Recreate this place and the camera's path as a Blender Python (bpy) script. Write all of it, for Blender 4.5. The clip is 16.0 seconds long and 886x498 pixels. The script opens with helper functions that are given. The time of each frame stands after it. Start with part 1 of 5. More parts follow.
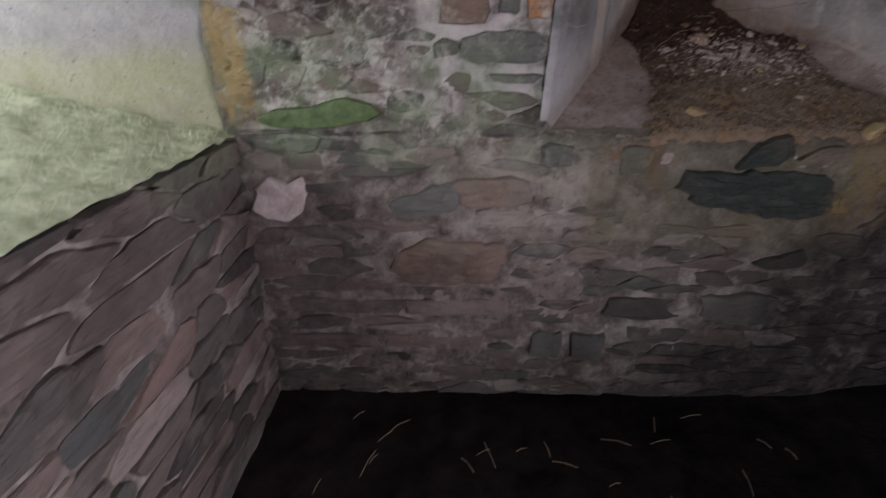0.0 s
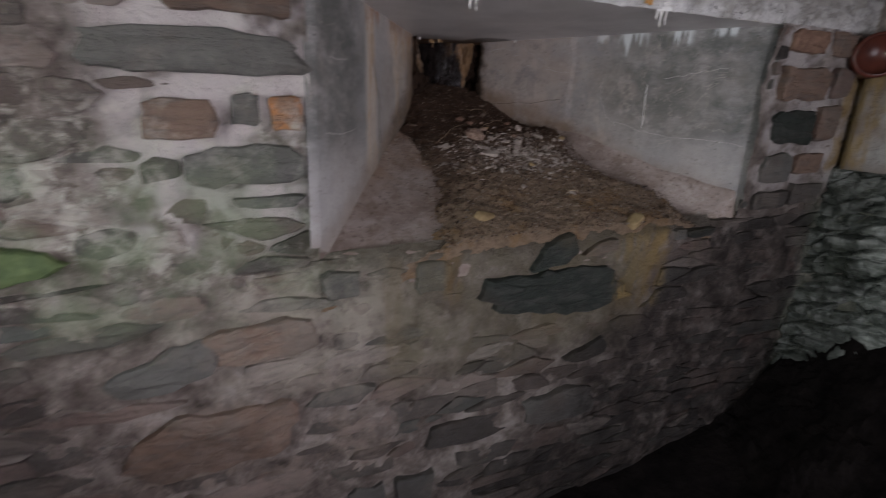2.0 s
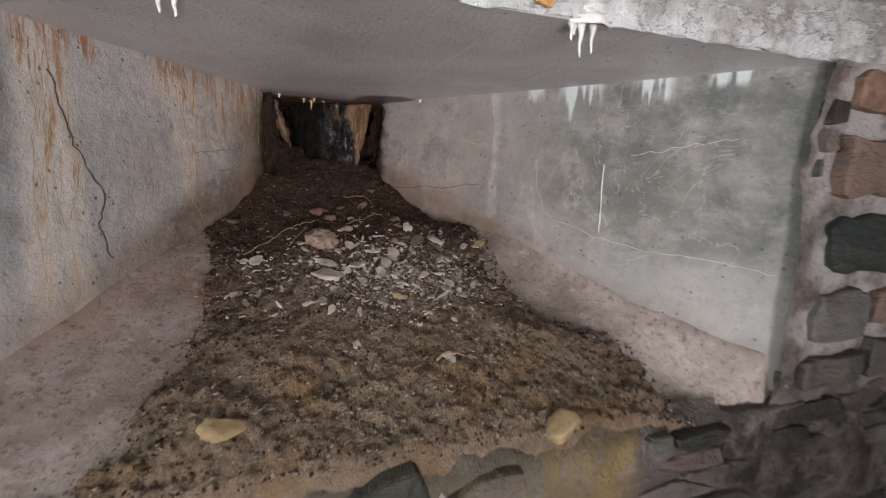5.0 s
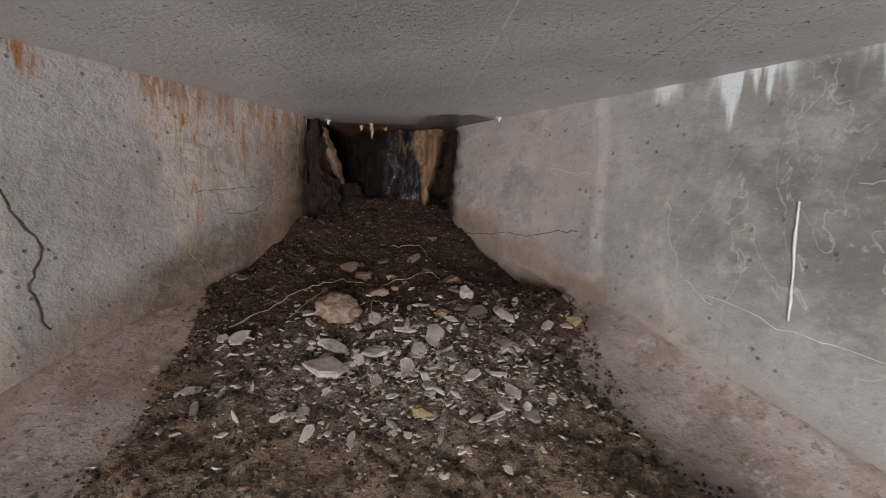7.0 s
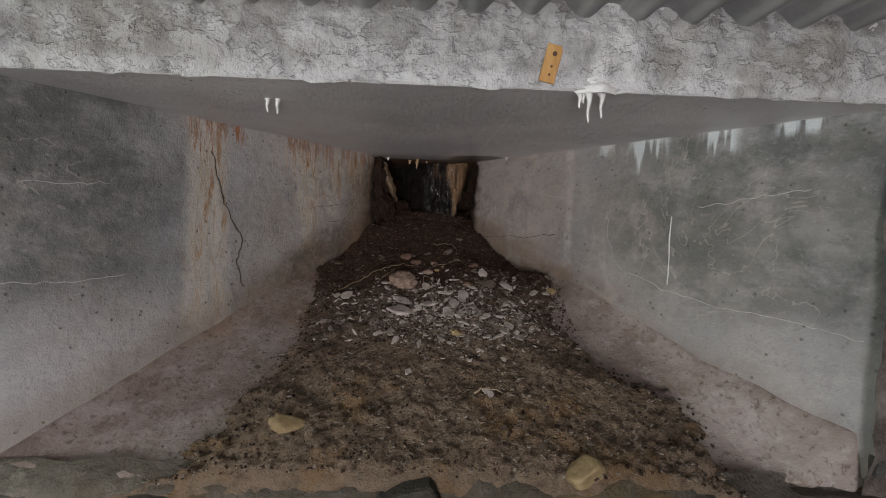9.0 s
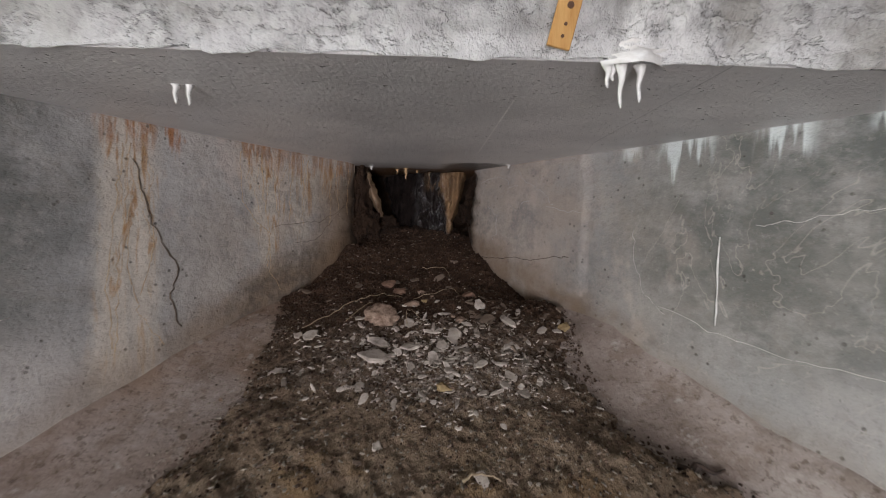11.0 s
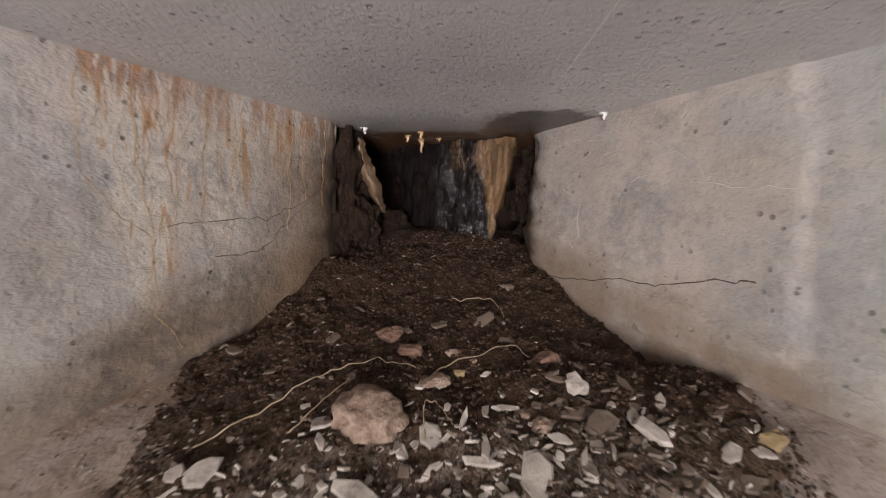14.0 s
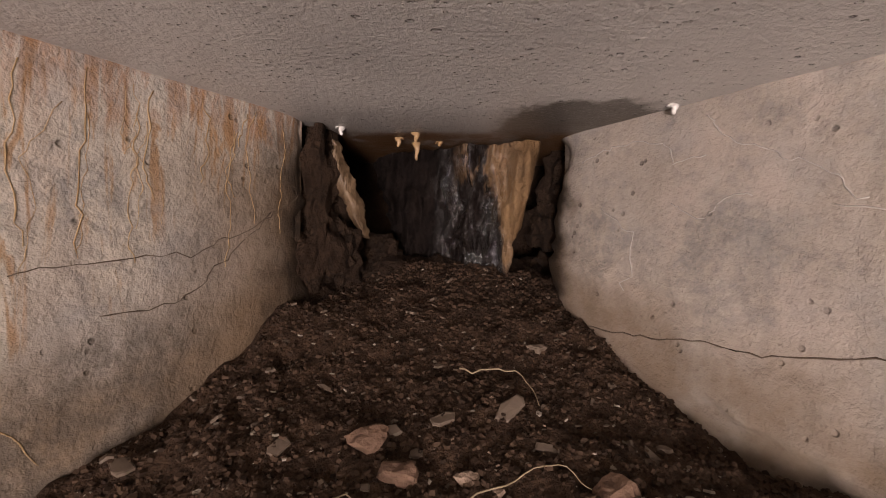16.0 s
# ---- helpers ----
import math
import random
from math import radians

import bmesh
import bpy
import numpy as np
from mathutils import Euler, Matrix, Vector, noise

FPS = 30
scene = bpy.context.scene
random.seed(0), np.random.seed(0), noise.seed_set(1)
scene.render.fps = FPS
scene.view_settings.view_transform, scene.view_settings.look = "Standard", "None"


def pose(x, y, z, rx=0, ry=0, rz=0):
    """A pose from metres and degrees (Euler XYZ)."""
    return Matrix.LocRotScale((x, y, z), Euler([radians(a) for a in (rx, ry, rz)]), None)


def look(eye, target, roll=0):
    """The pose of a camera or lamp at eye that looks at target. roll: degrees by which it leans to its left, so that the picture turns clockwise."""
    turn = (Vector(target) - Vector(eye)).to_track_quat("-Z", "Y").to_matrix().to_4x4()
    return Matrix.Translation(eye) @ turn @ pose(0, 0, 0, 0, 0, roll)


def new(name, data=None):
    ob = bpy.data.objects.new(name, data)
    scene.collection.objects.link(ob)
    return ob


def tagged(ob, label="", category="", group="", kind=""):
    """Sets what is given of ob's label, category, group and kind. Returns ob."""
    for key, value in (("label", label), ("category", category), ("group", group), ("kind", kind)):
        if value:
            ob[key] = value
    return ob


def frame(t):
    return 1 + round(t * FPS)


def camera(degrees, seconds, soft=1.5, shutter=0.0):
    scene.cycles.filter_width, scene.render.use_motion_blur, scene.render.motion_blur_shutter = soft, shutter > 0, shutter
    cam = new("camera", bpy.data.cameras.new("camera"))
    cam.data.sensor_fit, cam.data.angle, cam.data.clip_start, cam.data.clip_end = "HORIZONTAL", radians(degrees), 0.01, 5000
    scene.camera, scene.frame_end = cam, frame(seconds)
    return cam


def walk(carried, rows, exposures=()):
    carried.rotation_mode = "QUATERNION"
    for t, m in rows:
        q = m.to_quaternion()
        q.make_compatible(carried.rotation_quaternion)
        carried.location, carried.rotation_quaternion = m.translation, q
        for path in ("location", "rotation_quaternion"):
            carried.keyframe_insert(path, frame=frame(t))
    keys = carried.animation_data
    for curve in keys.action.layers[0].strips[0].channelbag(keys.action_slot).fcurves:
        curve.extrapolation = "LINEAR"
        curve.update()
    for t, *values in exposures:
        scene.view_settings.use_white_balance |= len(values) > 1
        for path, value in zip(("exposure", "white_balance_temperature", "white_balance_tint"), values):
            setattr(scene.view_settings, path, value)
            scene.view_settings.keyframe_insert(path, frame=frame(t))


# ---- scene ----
cam = camera(87.5, 16.0, soft=1.0, shutter=0.6)
PATH = [
    (0, (0.084, -0.006, 1.172), (0.083, 1.801, 0.314), 0.9),
    (0.5, (0.139, 0.032, 1.239), (0.27, 1.863, 0.444), 1.1),
    (1, (0.169, 0.121, 1.248), (0.49, 1.961, 0.534), 1.2),
    (1.5, (0.173, 0.234, 1.256), (0.692, 2.049, 0.596), 1.2),
    (2, (0.235, 0.29, 1.259), (0.97, 2.048, 0.65), 1.2),
    (2.5, (0.37, 0.347, 1.271), (1.249, 2.057, 0.72), 1.2),
    (3, (0.557, 0.423, 1.278), (1.516, 2.104, 0.772), 1.1),
    (3.5, (0.643, 0.476, 1.279), (1.619, 2.164, 0.834), 1.2),
    (4, (0.728, 0.606, 1.277), (1.607, 2.359, 0.882), 0.9),
    (4.2, (0.761, 0.644, 1.284), (1.599, 2.418, 0.898), 1.3),
    (6.3, (1.031, 0.95, 1.305), (1.312, 2.918, 1.087), 1.7),
    (6.5, (1.051, 0.994, 1.305), (1.279, 2.97, 1.1), 1.8),
    (7, (1.06, 1.053, 1.308), (1.189, 3.04, 1.126), 1.6),
    (7.5, (1.046, 0.986, 1.311), (1.109, 2.976, 1.127), 1.7),
    (8, (1.035, 0.783, 1.304), (1.075, 2.776, 1.138), 1.9),
    (8.5, (1.024, 0.659, 1.309), (1.069, 2.653, 1.162), 2.0),
    (9, (1.019, 0.627, 1.309), (1.064, 2.621, 1.17), 2.0),
    (9.2, (1.018, 0.635, 1.307), (1.066, 2.63, 1.173), 1.9),
    (11.5, (1.083, 0.921, 1.333), (1.072, 2.919, 1.25), 1.6),
    (12, (1.096, 1.009, 1.328), (1.063, 3.008, 1.263), 1.6),
    (12.5, (1.051, 1.063, 1.331), (1.01, 3.063, 1.285), 1.5),
    (13, (1.02, 1.134, 1.331), (0.967, 3.133, 1.279), 1.4),
    (13.5, (1.012, 1.23, 1.328), (0.957, 3.229, 1.272), 1.3),
    (14, (1.028, 1.331, 1.317), (0.961, 3.329, 1.252), 1.0),
    (14.5, (1.02, 1.401, 1.325), (0.96, 3.399, 1.273), 0.9),
    (15, (1.022, 1.456, 1.343), (0.96, 3.455, 1.3), 1.0),
    (15.5, (1.013, 1.5, 1.351), (0.96, 3.499, 1.31), 1.0),
    (16, (1.012, 1.521, 1.348), (0.967, 3.52, 1.322), 1.1),
]
walk(cam, [(t, look(eye, target, roll)) for t, eye, target, roll in PATH],
     [(0, 0.22, 6200, 20), (2, 0.32, 6280, 16), (3, 0.6, 6300, 14), (4, 1.1, 6400, 13), (6.5, 1.5, 6550, 12), (8, 0.8, 6500, 11), (9, 0.7, 6450, 9), (11.5, 1.2, 6500, 10), (13.5, 1.55, 6550, 10), (14.5, 2.0, 7150, 15), (16, 1.76, 7900, 21)])
# ---------------------------------------------------------------- light
world = bpy.data.worlds.new("sky")
scene.world = world
world.use_nodes = True
wn = world.node_tree
sky = wn.nodes.new("ShaderNodeTexSky")
sky.sky_type, sky.sun_disc = "NISHITA", False
sky.sun_elevation, sky.sun_rotation = radians(35), radians(250)
wn.links.new(sky.outputs[0], wn.nodes["Background"].inputs[0])
wn.nodes["Background"].inputs[1].default_value = 0.1


def area_lamp(name, m, w, h, power, colour, spread=180):
    d = bpy.data.lights.new(name, "AREA")
    d.shape, d.size, d.size_y, d.energy, d.color = "RECTANGLE", w, h, power, colour
    d.spread = radians(spread)
    ob = new(name, d)
    ob.matrix_world = m
    return ob


area_lamp("daylight_embrasure", look((-1.38, 0.60, 1.36), (0.9, 0.66, 0.9)), 0.7, 0.34, 16.0, (0.92, 1.0, 1.0))
# added upturned fill behind the view, in place of a carried torch
area_lamp("daylight_doorway", look((0.82, -1.62, 0.82), (1.02, 1.3, 1.36)), 0.8, 1.1, 7.6, (0.97, 0.94, 1.0), 80)
# added fill that brightens the west wall; no source known on this side
area_lamp("daylight_east", look((2.3, -0.75, 1.25), (-0.5, 0.45, 0.55)), 0.7, 0.4, 9.5, (1.0, 0.94, 1.0), 62)

# ---------------------------------------------------------------- materials


class Mat:
    """A small writer of node materials."""

    def __init__(self, name, rough=0.9, metal=0.0, spec=0.5):
        self.m = bpy.data.materials.new(name)
        self.m.use_nodes = True
        self.t = self.m.node_tree
        self.b = self.t.nodes["Principled BSDF"]
        self.b.inputs["Roughness"].default_value = rough
        self.b.inputs["Metallic"].default_value = metal
        self.b.inputs["Specular IOR Level"].default_value = spec
        self.geo = self.t.nodes.new("ShaderNodeNewGeometry")
        self.pos = self.geo.outputs["Position"]
        self.bumps = None
        self.drift = None

    def link(self, a, b):
        self.t.links.new(a, b)

    def put(self, node, key, v):
        if isinstance(v, bpy.types.NodeSocket):
            self.link(v, node.inputs[key])
        else:
            node.inputs[key].default_value = v

    def scaled(self, sx, sy, sz, src=None):
        n = self.t.nodes.new("ShaderNodeMapping")
        n.inputs["Scale"].default_value = (sx, sy, sz)
        self.link(src or self.pos, n.inputs["Vector"])
        return n.outputs[0]

    def noise(self, scale, detail=4, rough=0.6, vec=None, distort=0.0):
        n = self.t.nodes.new("ShaderNodeTexNoise")
        n.inputs["Scale"].default_value = scale
        n.inputs["Detail"].default_value = detail
        n.inputs["Roughness"].default_value = rough
        n.inputs["Distortion"].default_value = distort
        self.link(vec or self.pos, n.inputs["Vector"])
        return n.outputs["Fac"]

    def cells(self, scale, vec=None, feature="F1", out="Distance"):
        n = self.t.nodes.new("ShaderNodeTexVoronoi")
        n.feature = feature
        n.inputs["Scale"].default_value = scale
        self.link(vec or self.pos, n.inputs["Vector"])
        return n.outputs[out]

    def step(self, v, lo, hi, a=0.0, b=1.0):
        n = self.t.nodes.new("ShaderNodeMapRange")
        n.interpolation_type = "SMOOTHSTEP"
        self.link(v, n.inputs[0])
        for i, x in enumerate((lo, hi, a, b)):
            n.inputs[i + 1].default_value = x
        return n.outputs[0]

    def op(self, kind, a, b=0.0):
        n = self.t.nodes.new("ShaderNodeMath")
        n.operation = kind
        self.put(n, 0, a)
        self.put(n, 1, b)
        return n.outputs[0]

    def axis(self, k, src=None):
        n = self.t.nodes.new("ShaderNodeSeparateXYZ")
        self.link(src or self.pos, n.inputs[0])
        return n.outputs[k]

    def mix(self, f, a, b):
        n = self.t.nodes.new("ShaderNodeMix")
        n.data_type = "RGBA"
        self.put(n, 0, f)
        for i, c in ((6, a), (7, b)):
            if isinstance(c, bpy.types.NodeSocket):
                self.link(c, n.inputs[i])
            else:
                n.inputs[i].default_value = (*c, 1)
        return n.outputs[2]

    def ramp(self, f, *stops):
        n = self.t.nodes.new("ShaderNodeValToRGB")
        e = n.color_ramp.elements
        while len(e) < len(stops):
            e.new(0.5)
        for k, (p, c) in zip(e, stops):
            k.position, k.color = p, (*c, 1)
        self.link(f, n.inputs[0])
        return n.outputs[0]

    def bump(self, h, dist, strength=1.0):
        n = self.t.nodes.new("ShaderNodeBump")
        n.inputs["Distance"].default_value = dist
        n.inputs["Strength"].default_value = strength
        self.link(h, n.inputs["Height"])
        if self.bumps:
            self.link(self.bumps, n.inputs["Normal"])
        self.bumps = n.outputs[0]
        self.link(self.bumps, self.b.inputs["Normal"])

    def window(self, k, lo, hi, soft):
        """1 where the coordinate k lies between lo and hi, with soft ends."""
        v = self.op("ADD", self.axis(k), self.op("MULTIPLY", self.op("SUBTRACT", self.wander(), 0.5), 0.09 if soft > 0.012 else 0.02))
        return self.op("MULTIPLY", self.step(v, lo - soft, lo + soft), self.step(v, hi - soft, hi + soft, 1.0, 0.0))

    def wander(self):
        if self.drift is None:
            self.drift = self.noise(11, 4, 0.6)
        return self.drift

    def times(self, *fs):
        r = fs[0]
        for f in fs[1:]:
            r = self.op("MULTIPLY", r, f)
        return r

    def colour(self, c):
        self.put(self.b, "Base Color", c if isinstance(c, bpy.types.NodeSocket) else (*c, 1))

    def rough(self, v):
        self.put(self.b, "Roughness", v)

    def random(self):
        return self.t.nodes.new("ShaderNodeObjectInfo").outputs["Random"]


def growth_and_shade(M, c, strength=1.0):
    """Green growth, seeps and damp on the masonry of the room, with darkened low zones."""
    patch = M.step(M.noise(7, 3), 0.36, 0.62)
    band = M.times(M.window(0, -0.9, 0.42, 0.2), M.window(2, 0.82, 1.16, 0.08), M.window(1, 0.9, 1.8, 0.1), patch)
    c = M.mix(M.op("MULTIPLY", band, 0.45 * strength), c, (0.16, 0.24, 0.12))
    right = M.times(M.step(M.axis(0), 1.95, 2.12), M.window(2, 0.1, 1.05, 0.06), M.step(M.noise(5, 3), 0.3, 0.6))
    c = M.mix(M.op("MULTIPLY", right, 0.45 * strength), c, (0.2, 0.25, 0.18))
    ochre = M.times(M.window(2, 0.62, 0.99, 0.06), M.window(1, 1.0, 1.5, 0.05), M.window(0, 0.45, 1.5, 0.1),
                    M.step(M.noise(1, 3, vec=M.scaled(9, 9, 2.2)), 0.5, 0.64))
    c = M.mix(M.op("MULTIPLY", ochre, 0.45 * strength), c, (0.2, 0.145, 0.07))
    rag = M.step(M.noise(1, 4, 0.6, M.scaled(22, 22, 7)), 0.35, 0.55)
    under = M.times(M.window(0, 1.2, 1.39, 0.02), M.window(2, 0.66, 0.97, 0.05), M.window(1, 1.0, 1.5, 0.05), rag)
    east_seep = M.times(M.step(M.axis(0), 2.04, 2.06), M.window(1, 1.18, 1.3, 0.015), M.window(2, 1.06, 1.38, 0.02), rag)
    west_seep = M.times(M.window(0, -0.52, -0.43, 0.015), M.window(1, 1.2, 1.4, 0.05), M.window(2, 0.93, 1.3, 0.03), rag)
    seeps = M.op("MAXIMUM", under, M.op("MAXIMUM", east_seep, west_seep))
    c = M.mix(M.op("MULTIPLY", seeps, 0.8), c, (0.3, 0.21, 0.085))
    brim = M.times(M.window(0, 0.655, 0.7, 0.012), M.window(2, 0.76, 0.95, 0.03), M.window(1, 1.0, 1.5, 0.05), rag)
    c = M.mix(M.op("MULTIPLY", brim, 0.8), c, (0.2, 0.12, 0.045))
    olive = M.times(M.window(0, 0.5, 1.3, 0.08), M.window(2, 0.55, 0.95, 0.08), M.window(1, 1.0, 1.5, 0.05), M.step(M.noise(12, 5, 0.7), 0.3, 0.6, 0.4, 1.0))
    c = M.mix(M.op("MULTIPLY", olive, 0.75 * strength), c, (0.135, 0.12, 0.078))
    # darker towards the foot at the left-hand end
    low_left = M.times(M.step(M.op("ADD", M.axis(0), M.op("MULTIPLY", M.noise(5, 4), 0.5)), 0.3, 0.05), M.window(1, 1.1, 1.5, 0.05), M.step(M.axis(2), 0.8, 0.68), M.step(M.noise(14, 5, 0.7), 0.3, 0.6, 1.0, 0.4))
    c = M.mix(M.op("MULTIPLY", low_left, 0.6), c, (0.045, 0.032, 0.03))
    brink = M.times(M.window(0, 0.3, 1.6, 0.05), M.window(2, 0.893, 0.99, 0.02), M.window(1, 1.2, 1.4, 0.04), M.step(M.noise(18, 5), 0.3, 0.5))
    c = M.mix(M.op("MULTIPLY", brink, 0.7), c, (0.075, 0.065, 0.045))
    # damp stone at the lower right, painted darker still for light falling off
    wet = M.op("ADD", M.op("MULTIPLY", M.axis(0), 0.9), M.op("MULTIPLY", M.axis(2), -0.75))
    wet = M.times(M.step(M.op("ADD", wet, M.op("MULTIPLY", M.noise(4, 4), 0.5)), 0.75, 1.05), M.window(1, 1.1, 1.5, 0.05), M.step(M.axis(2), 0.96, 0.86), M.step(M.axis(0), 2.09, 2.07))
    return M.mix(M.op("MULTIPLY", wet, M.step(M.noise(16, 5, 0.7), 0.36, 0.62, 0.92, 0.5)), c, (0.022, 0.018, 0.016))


def limed(M, c, strength):
    """Cream lime wash that has run over the masonry by the opening."""
    zone = M.times(M.window(0, 0.15, 0.72, 0.1), M.window(2, 0.6, 0.92, 0.06), M.window(1, 1.0, 1.6, 0.05), M.step(M.noise(8, 6, 0.75), 0.4, 0.58))
    c = M.mix(M.op("MULTIPLY", zone, strength), c, (0.36, 0.32, 0.265))
    pale = M.times(M.window(0, -0.45, 0.5, 0.1), M.window(2, 0.9, 1.3, 0.1), M.window(1, 1.0, 1.6, 0.05), M.step(M.noise(16, 6, 0.75), 0.48, 0.62))
    c = M.mix(M.op("MULTIPLY", pale, strength * 0.85), c, (0.6, 0.565, 0.5))
    tan = M.times(M.window(0, -0.3, 0.6, 0.15), M.window(2, 0.3, 0.62, 0.1), M.step(M.noise(9, 6, 0.75), 0.45, 0.6))
    return M.mix(M.op("MULTIPLY", tan, strength * 0.7), c, (0.3, 0.24, 0.2))


def concrete_material(name, stains):
    M = Mat(name, 0.85)
    c = M.ramp(M.noise(3.2, 5, 0.62), (0.3, (0.24, 0.236, 0.228)), (0.5, (0.34, 0.332, 0.32)), (0.72, (0.45, 0.434, 0.412)))
    c = M.mix(M.step(M.noise(38, 3), 0.55, 0.7, 0, 0.25), c, (0.2, 0.2, 0.2))
    c = M.mix(M.step(M.noise(1.5, 2), 0.5, 0.7, 0, 0.35), c, (0.5, 0.43, 0.37))
    if not stains:
        green = M.times(M.step(M.axis(0), -0.5, -0.52), M.step(M.op("ADD", M.axis(2), M.op("MULTIPLY", M.noise(6, 3), 0.1)), 1.22, 1.12))
        c = M.mix(M.op("MULTIPLY", green, 0.75), c, (0.33, 0.34, 0.17))
    if stains:
        y, z = M.axis(1), M.axis(2)
        run = M.scaled(26, 26, 2.6)
        streak = M.noise(1.0, 4, 0.6, run, 0.3)
        left = M.step(M.axis(0), 1.0, 1.02, 1.0, 0.0)
        # dark mould towards the room on both splays, lighter along the foot
        edge = M.op("ADD", y, M.op("MULTIPLY", M.noise(5, 4), 0.22))
        mould = M.times(M.step(M.noise(9, 8, 0.72, M.scaled(1, 1, 1.6)), 0.36, 0.6, 0.3, 1.0), M.op("ADD", M.op("MULTIPLY", left, M.step(edge, 1.66, 1.52)), M.op("MULTIPLY", M.op("SUBTRACT", 1.0, left), M.step(edge, 1.88, 1.72))), M.step(M.op("ADD", z, M.op("MULTIPLY", M.noise(5, 4), 0.12)), 1.14, 1.28))
        c = M.mix(M.op("MULTIPLY", mould, 0.86), c, (0.09, 0.096, 0.086))
        warm = M.times(M.step(y, 1.55, 1.85), M.step(M.noise(6, 5, 0.7), 0.3, 0.6))
        c = M.mix(M.op("MULTIPLY", warm, 0.6), c, (0.45, 0.36, 0.28))
        # limewater runs and rust on the left splay
        sway = M.op("MULTIPLY", M.op("SUBTRACT", M.wander(), 0.5), 0.05)

        def plume(centre, head, tail, z_low):
            """A stain that hangs from the soffit, as wide as head at its top and as tail at z_low."""
            half = M.step(z, z_low, 1.487, tail, head)
            off = M.op("ABSOLUTE", M.op("SUBTRACT", M.op("ADD", y, sway), centre))
            return M.times(M.step(M.op("DIVIDE", off, half), 1.1, 0.5), M.step(z, z_low - 0.04, z_low + 0.04))

        zones = M.op("MAXIMUM", plume(1.585, 0.045, 0.05, 1.06), plume(1.815, 0.065, 0.014, 1.19))
        zones = M.op("MAXIMUM", zones, M.op("MULTIPLY", plume(1.97, 0.11, 0.08, 1.37), 0.8))
        zones = M.op("MAXIMUM", zones, M.op("MULTIPLY", plume(1.89, 0.04, 0.02, 1.3), 0.7))
        lime = M.times(left, zones, M.step(streak, 0.26, 0.46))
        c = M.mix(M.op("MULTIPLY", lime, 0.8), c, (0.58, 0.52, 0.44))
        fine = M.noise(1.0, 5, 0.65, M.scaled(60, 60, 8), 1.2)
        spots = M.op("MAXIMUM", zones, plume(1.647, 0.014, 0.005, 1.42))
        rust = M.times(left, spots, M.step(fine, 0.54, 0.66), M.step(M.op("ADD", z, M.op("MULTIPLY", M.noise(10, 3), 0.5)), 1.3, 1.7))
        c = M.mix(M.op("MULTIPLY", rust, 0.9), c, (0.36, 0.15, 0.04))
        head = M.times(left, spots, M.step(fine, 0.4, 0.56), M.step(M.op("ADD", z, M.op("MULTIPLY", M.noise(30, 3), 0.07)), 1.465, 1.50))
        c = M.mix(M.op("MULTIPLY", head, 0.9), c, (0.3, 0.11, 0.03))
        # darker damp bays on the right splay
        bay = M.times(M.op("SUBTRACT", 1.0, left), M.window(2, 1.2, 1.33, 0.04), M.window(1, 1.36, 1.66, 0.05), M.step(M.noise(16, 5, 0.7), 0.3, 0.55))
        c = M.mix(M.op("MULTIPLY", bay, 0.55), c, (0.15, 0.148, 0.13))
        # thin pinkish skim coat on the outer half of the right splay
        brim = M.op("ADD", y, M.op("MULTIPLY", M.op("SUBTRACT", M.noise(30, 4, 0.6), 0.5), 0.05))
        skim = M.times(M.op("SUBTRACT", 1.0, left), M.step(brim, 1.782, 1.79), M.step(z, 1.185, 1.195))
        # damp brown foot; the far end is painted dark in place of shade
        low = M.op("SUBTRACT", z, M.op("MULTIPLY", y, 0.45))
        foot = M.times(M.step(M.op("ADD", low, M.op("MULTIPLY", M.noise(7, 4), 0.12)), 0.50, 0.42), M.step(M.noise(8, 4), 0.2, 0.55))
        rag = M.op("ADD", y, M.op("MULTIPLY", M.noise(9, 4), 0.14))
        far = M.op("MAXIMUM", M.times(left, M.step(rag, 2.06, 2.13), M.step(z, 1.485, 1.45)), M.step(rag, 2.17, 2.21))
        tint = M.times(left, M.step(rag, 1.92, 2.12), M.step(z, 1.47, 1.4))
        # white lime runs under the soffit of the right-hand splay
        comb = M.noise(1.0, 3, 0.55, M.scaled(75, 75, 5), 0.2)
        reach = M.op("ADD", comb, M.op("MULTIPLY", M.op("SUBTRACT", z, 1.487), 5.0))
        zone = M.op("MAXIMUM", M.window(1, 1.58, 1.655, 0.012), M.op("MULTIPLY", M.window(1, 1.465, 1.52, 0.012), M.step(z, 1.43, 1.46)))
        zone = M.op("MAXIMUM", zone, M.op("MULTIPLY", M.op("MAXIMUM", M.window(1, 1.36, 1.41, 0.01), M.window(1, 1.69, 1.72, 0.008)), M.step(z, 1.455, 1.475)))
        white = M.times(M.op("SUBTRACT", 1.0, left), zone, M.step(reach, 0.3, 0.46), M.step(z, 1.385, 1.42))
    M.colour(c)
    veins = M.step(M.op("ABSOLUTE", M.op("SUBTRACT", M.noise(4.5, 4, 0.55, None, 1.2), 0.5)), 0.0, 0.006, 1.0, 0.0)
    c = M.mix(M.times(veins, M.step(M.noise(3, 2), 0.48, 0.6), 0.35), c, (0.6, 0.53, 0.45))
    c = M.mix(M.step(M.noise(90, 4, 0.7), 0.58, 0.66, 0, 0.3), c, (0.16, 0.14, 0.12))
    M.colour(c)
    pick = M.cells(60, None, "F1", "Distance")
    pit = M.times(M.step(pick, 0.2, 0.1), M.step(M.noise(23, 2), 0.5, 0.58))
    c = M.mix(M.op("MULTIPLY", pit, 0.7), c, (0.07, 0.06, 0.05))
    grain = M.noise(260, 3, 0.7)
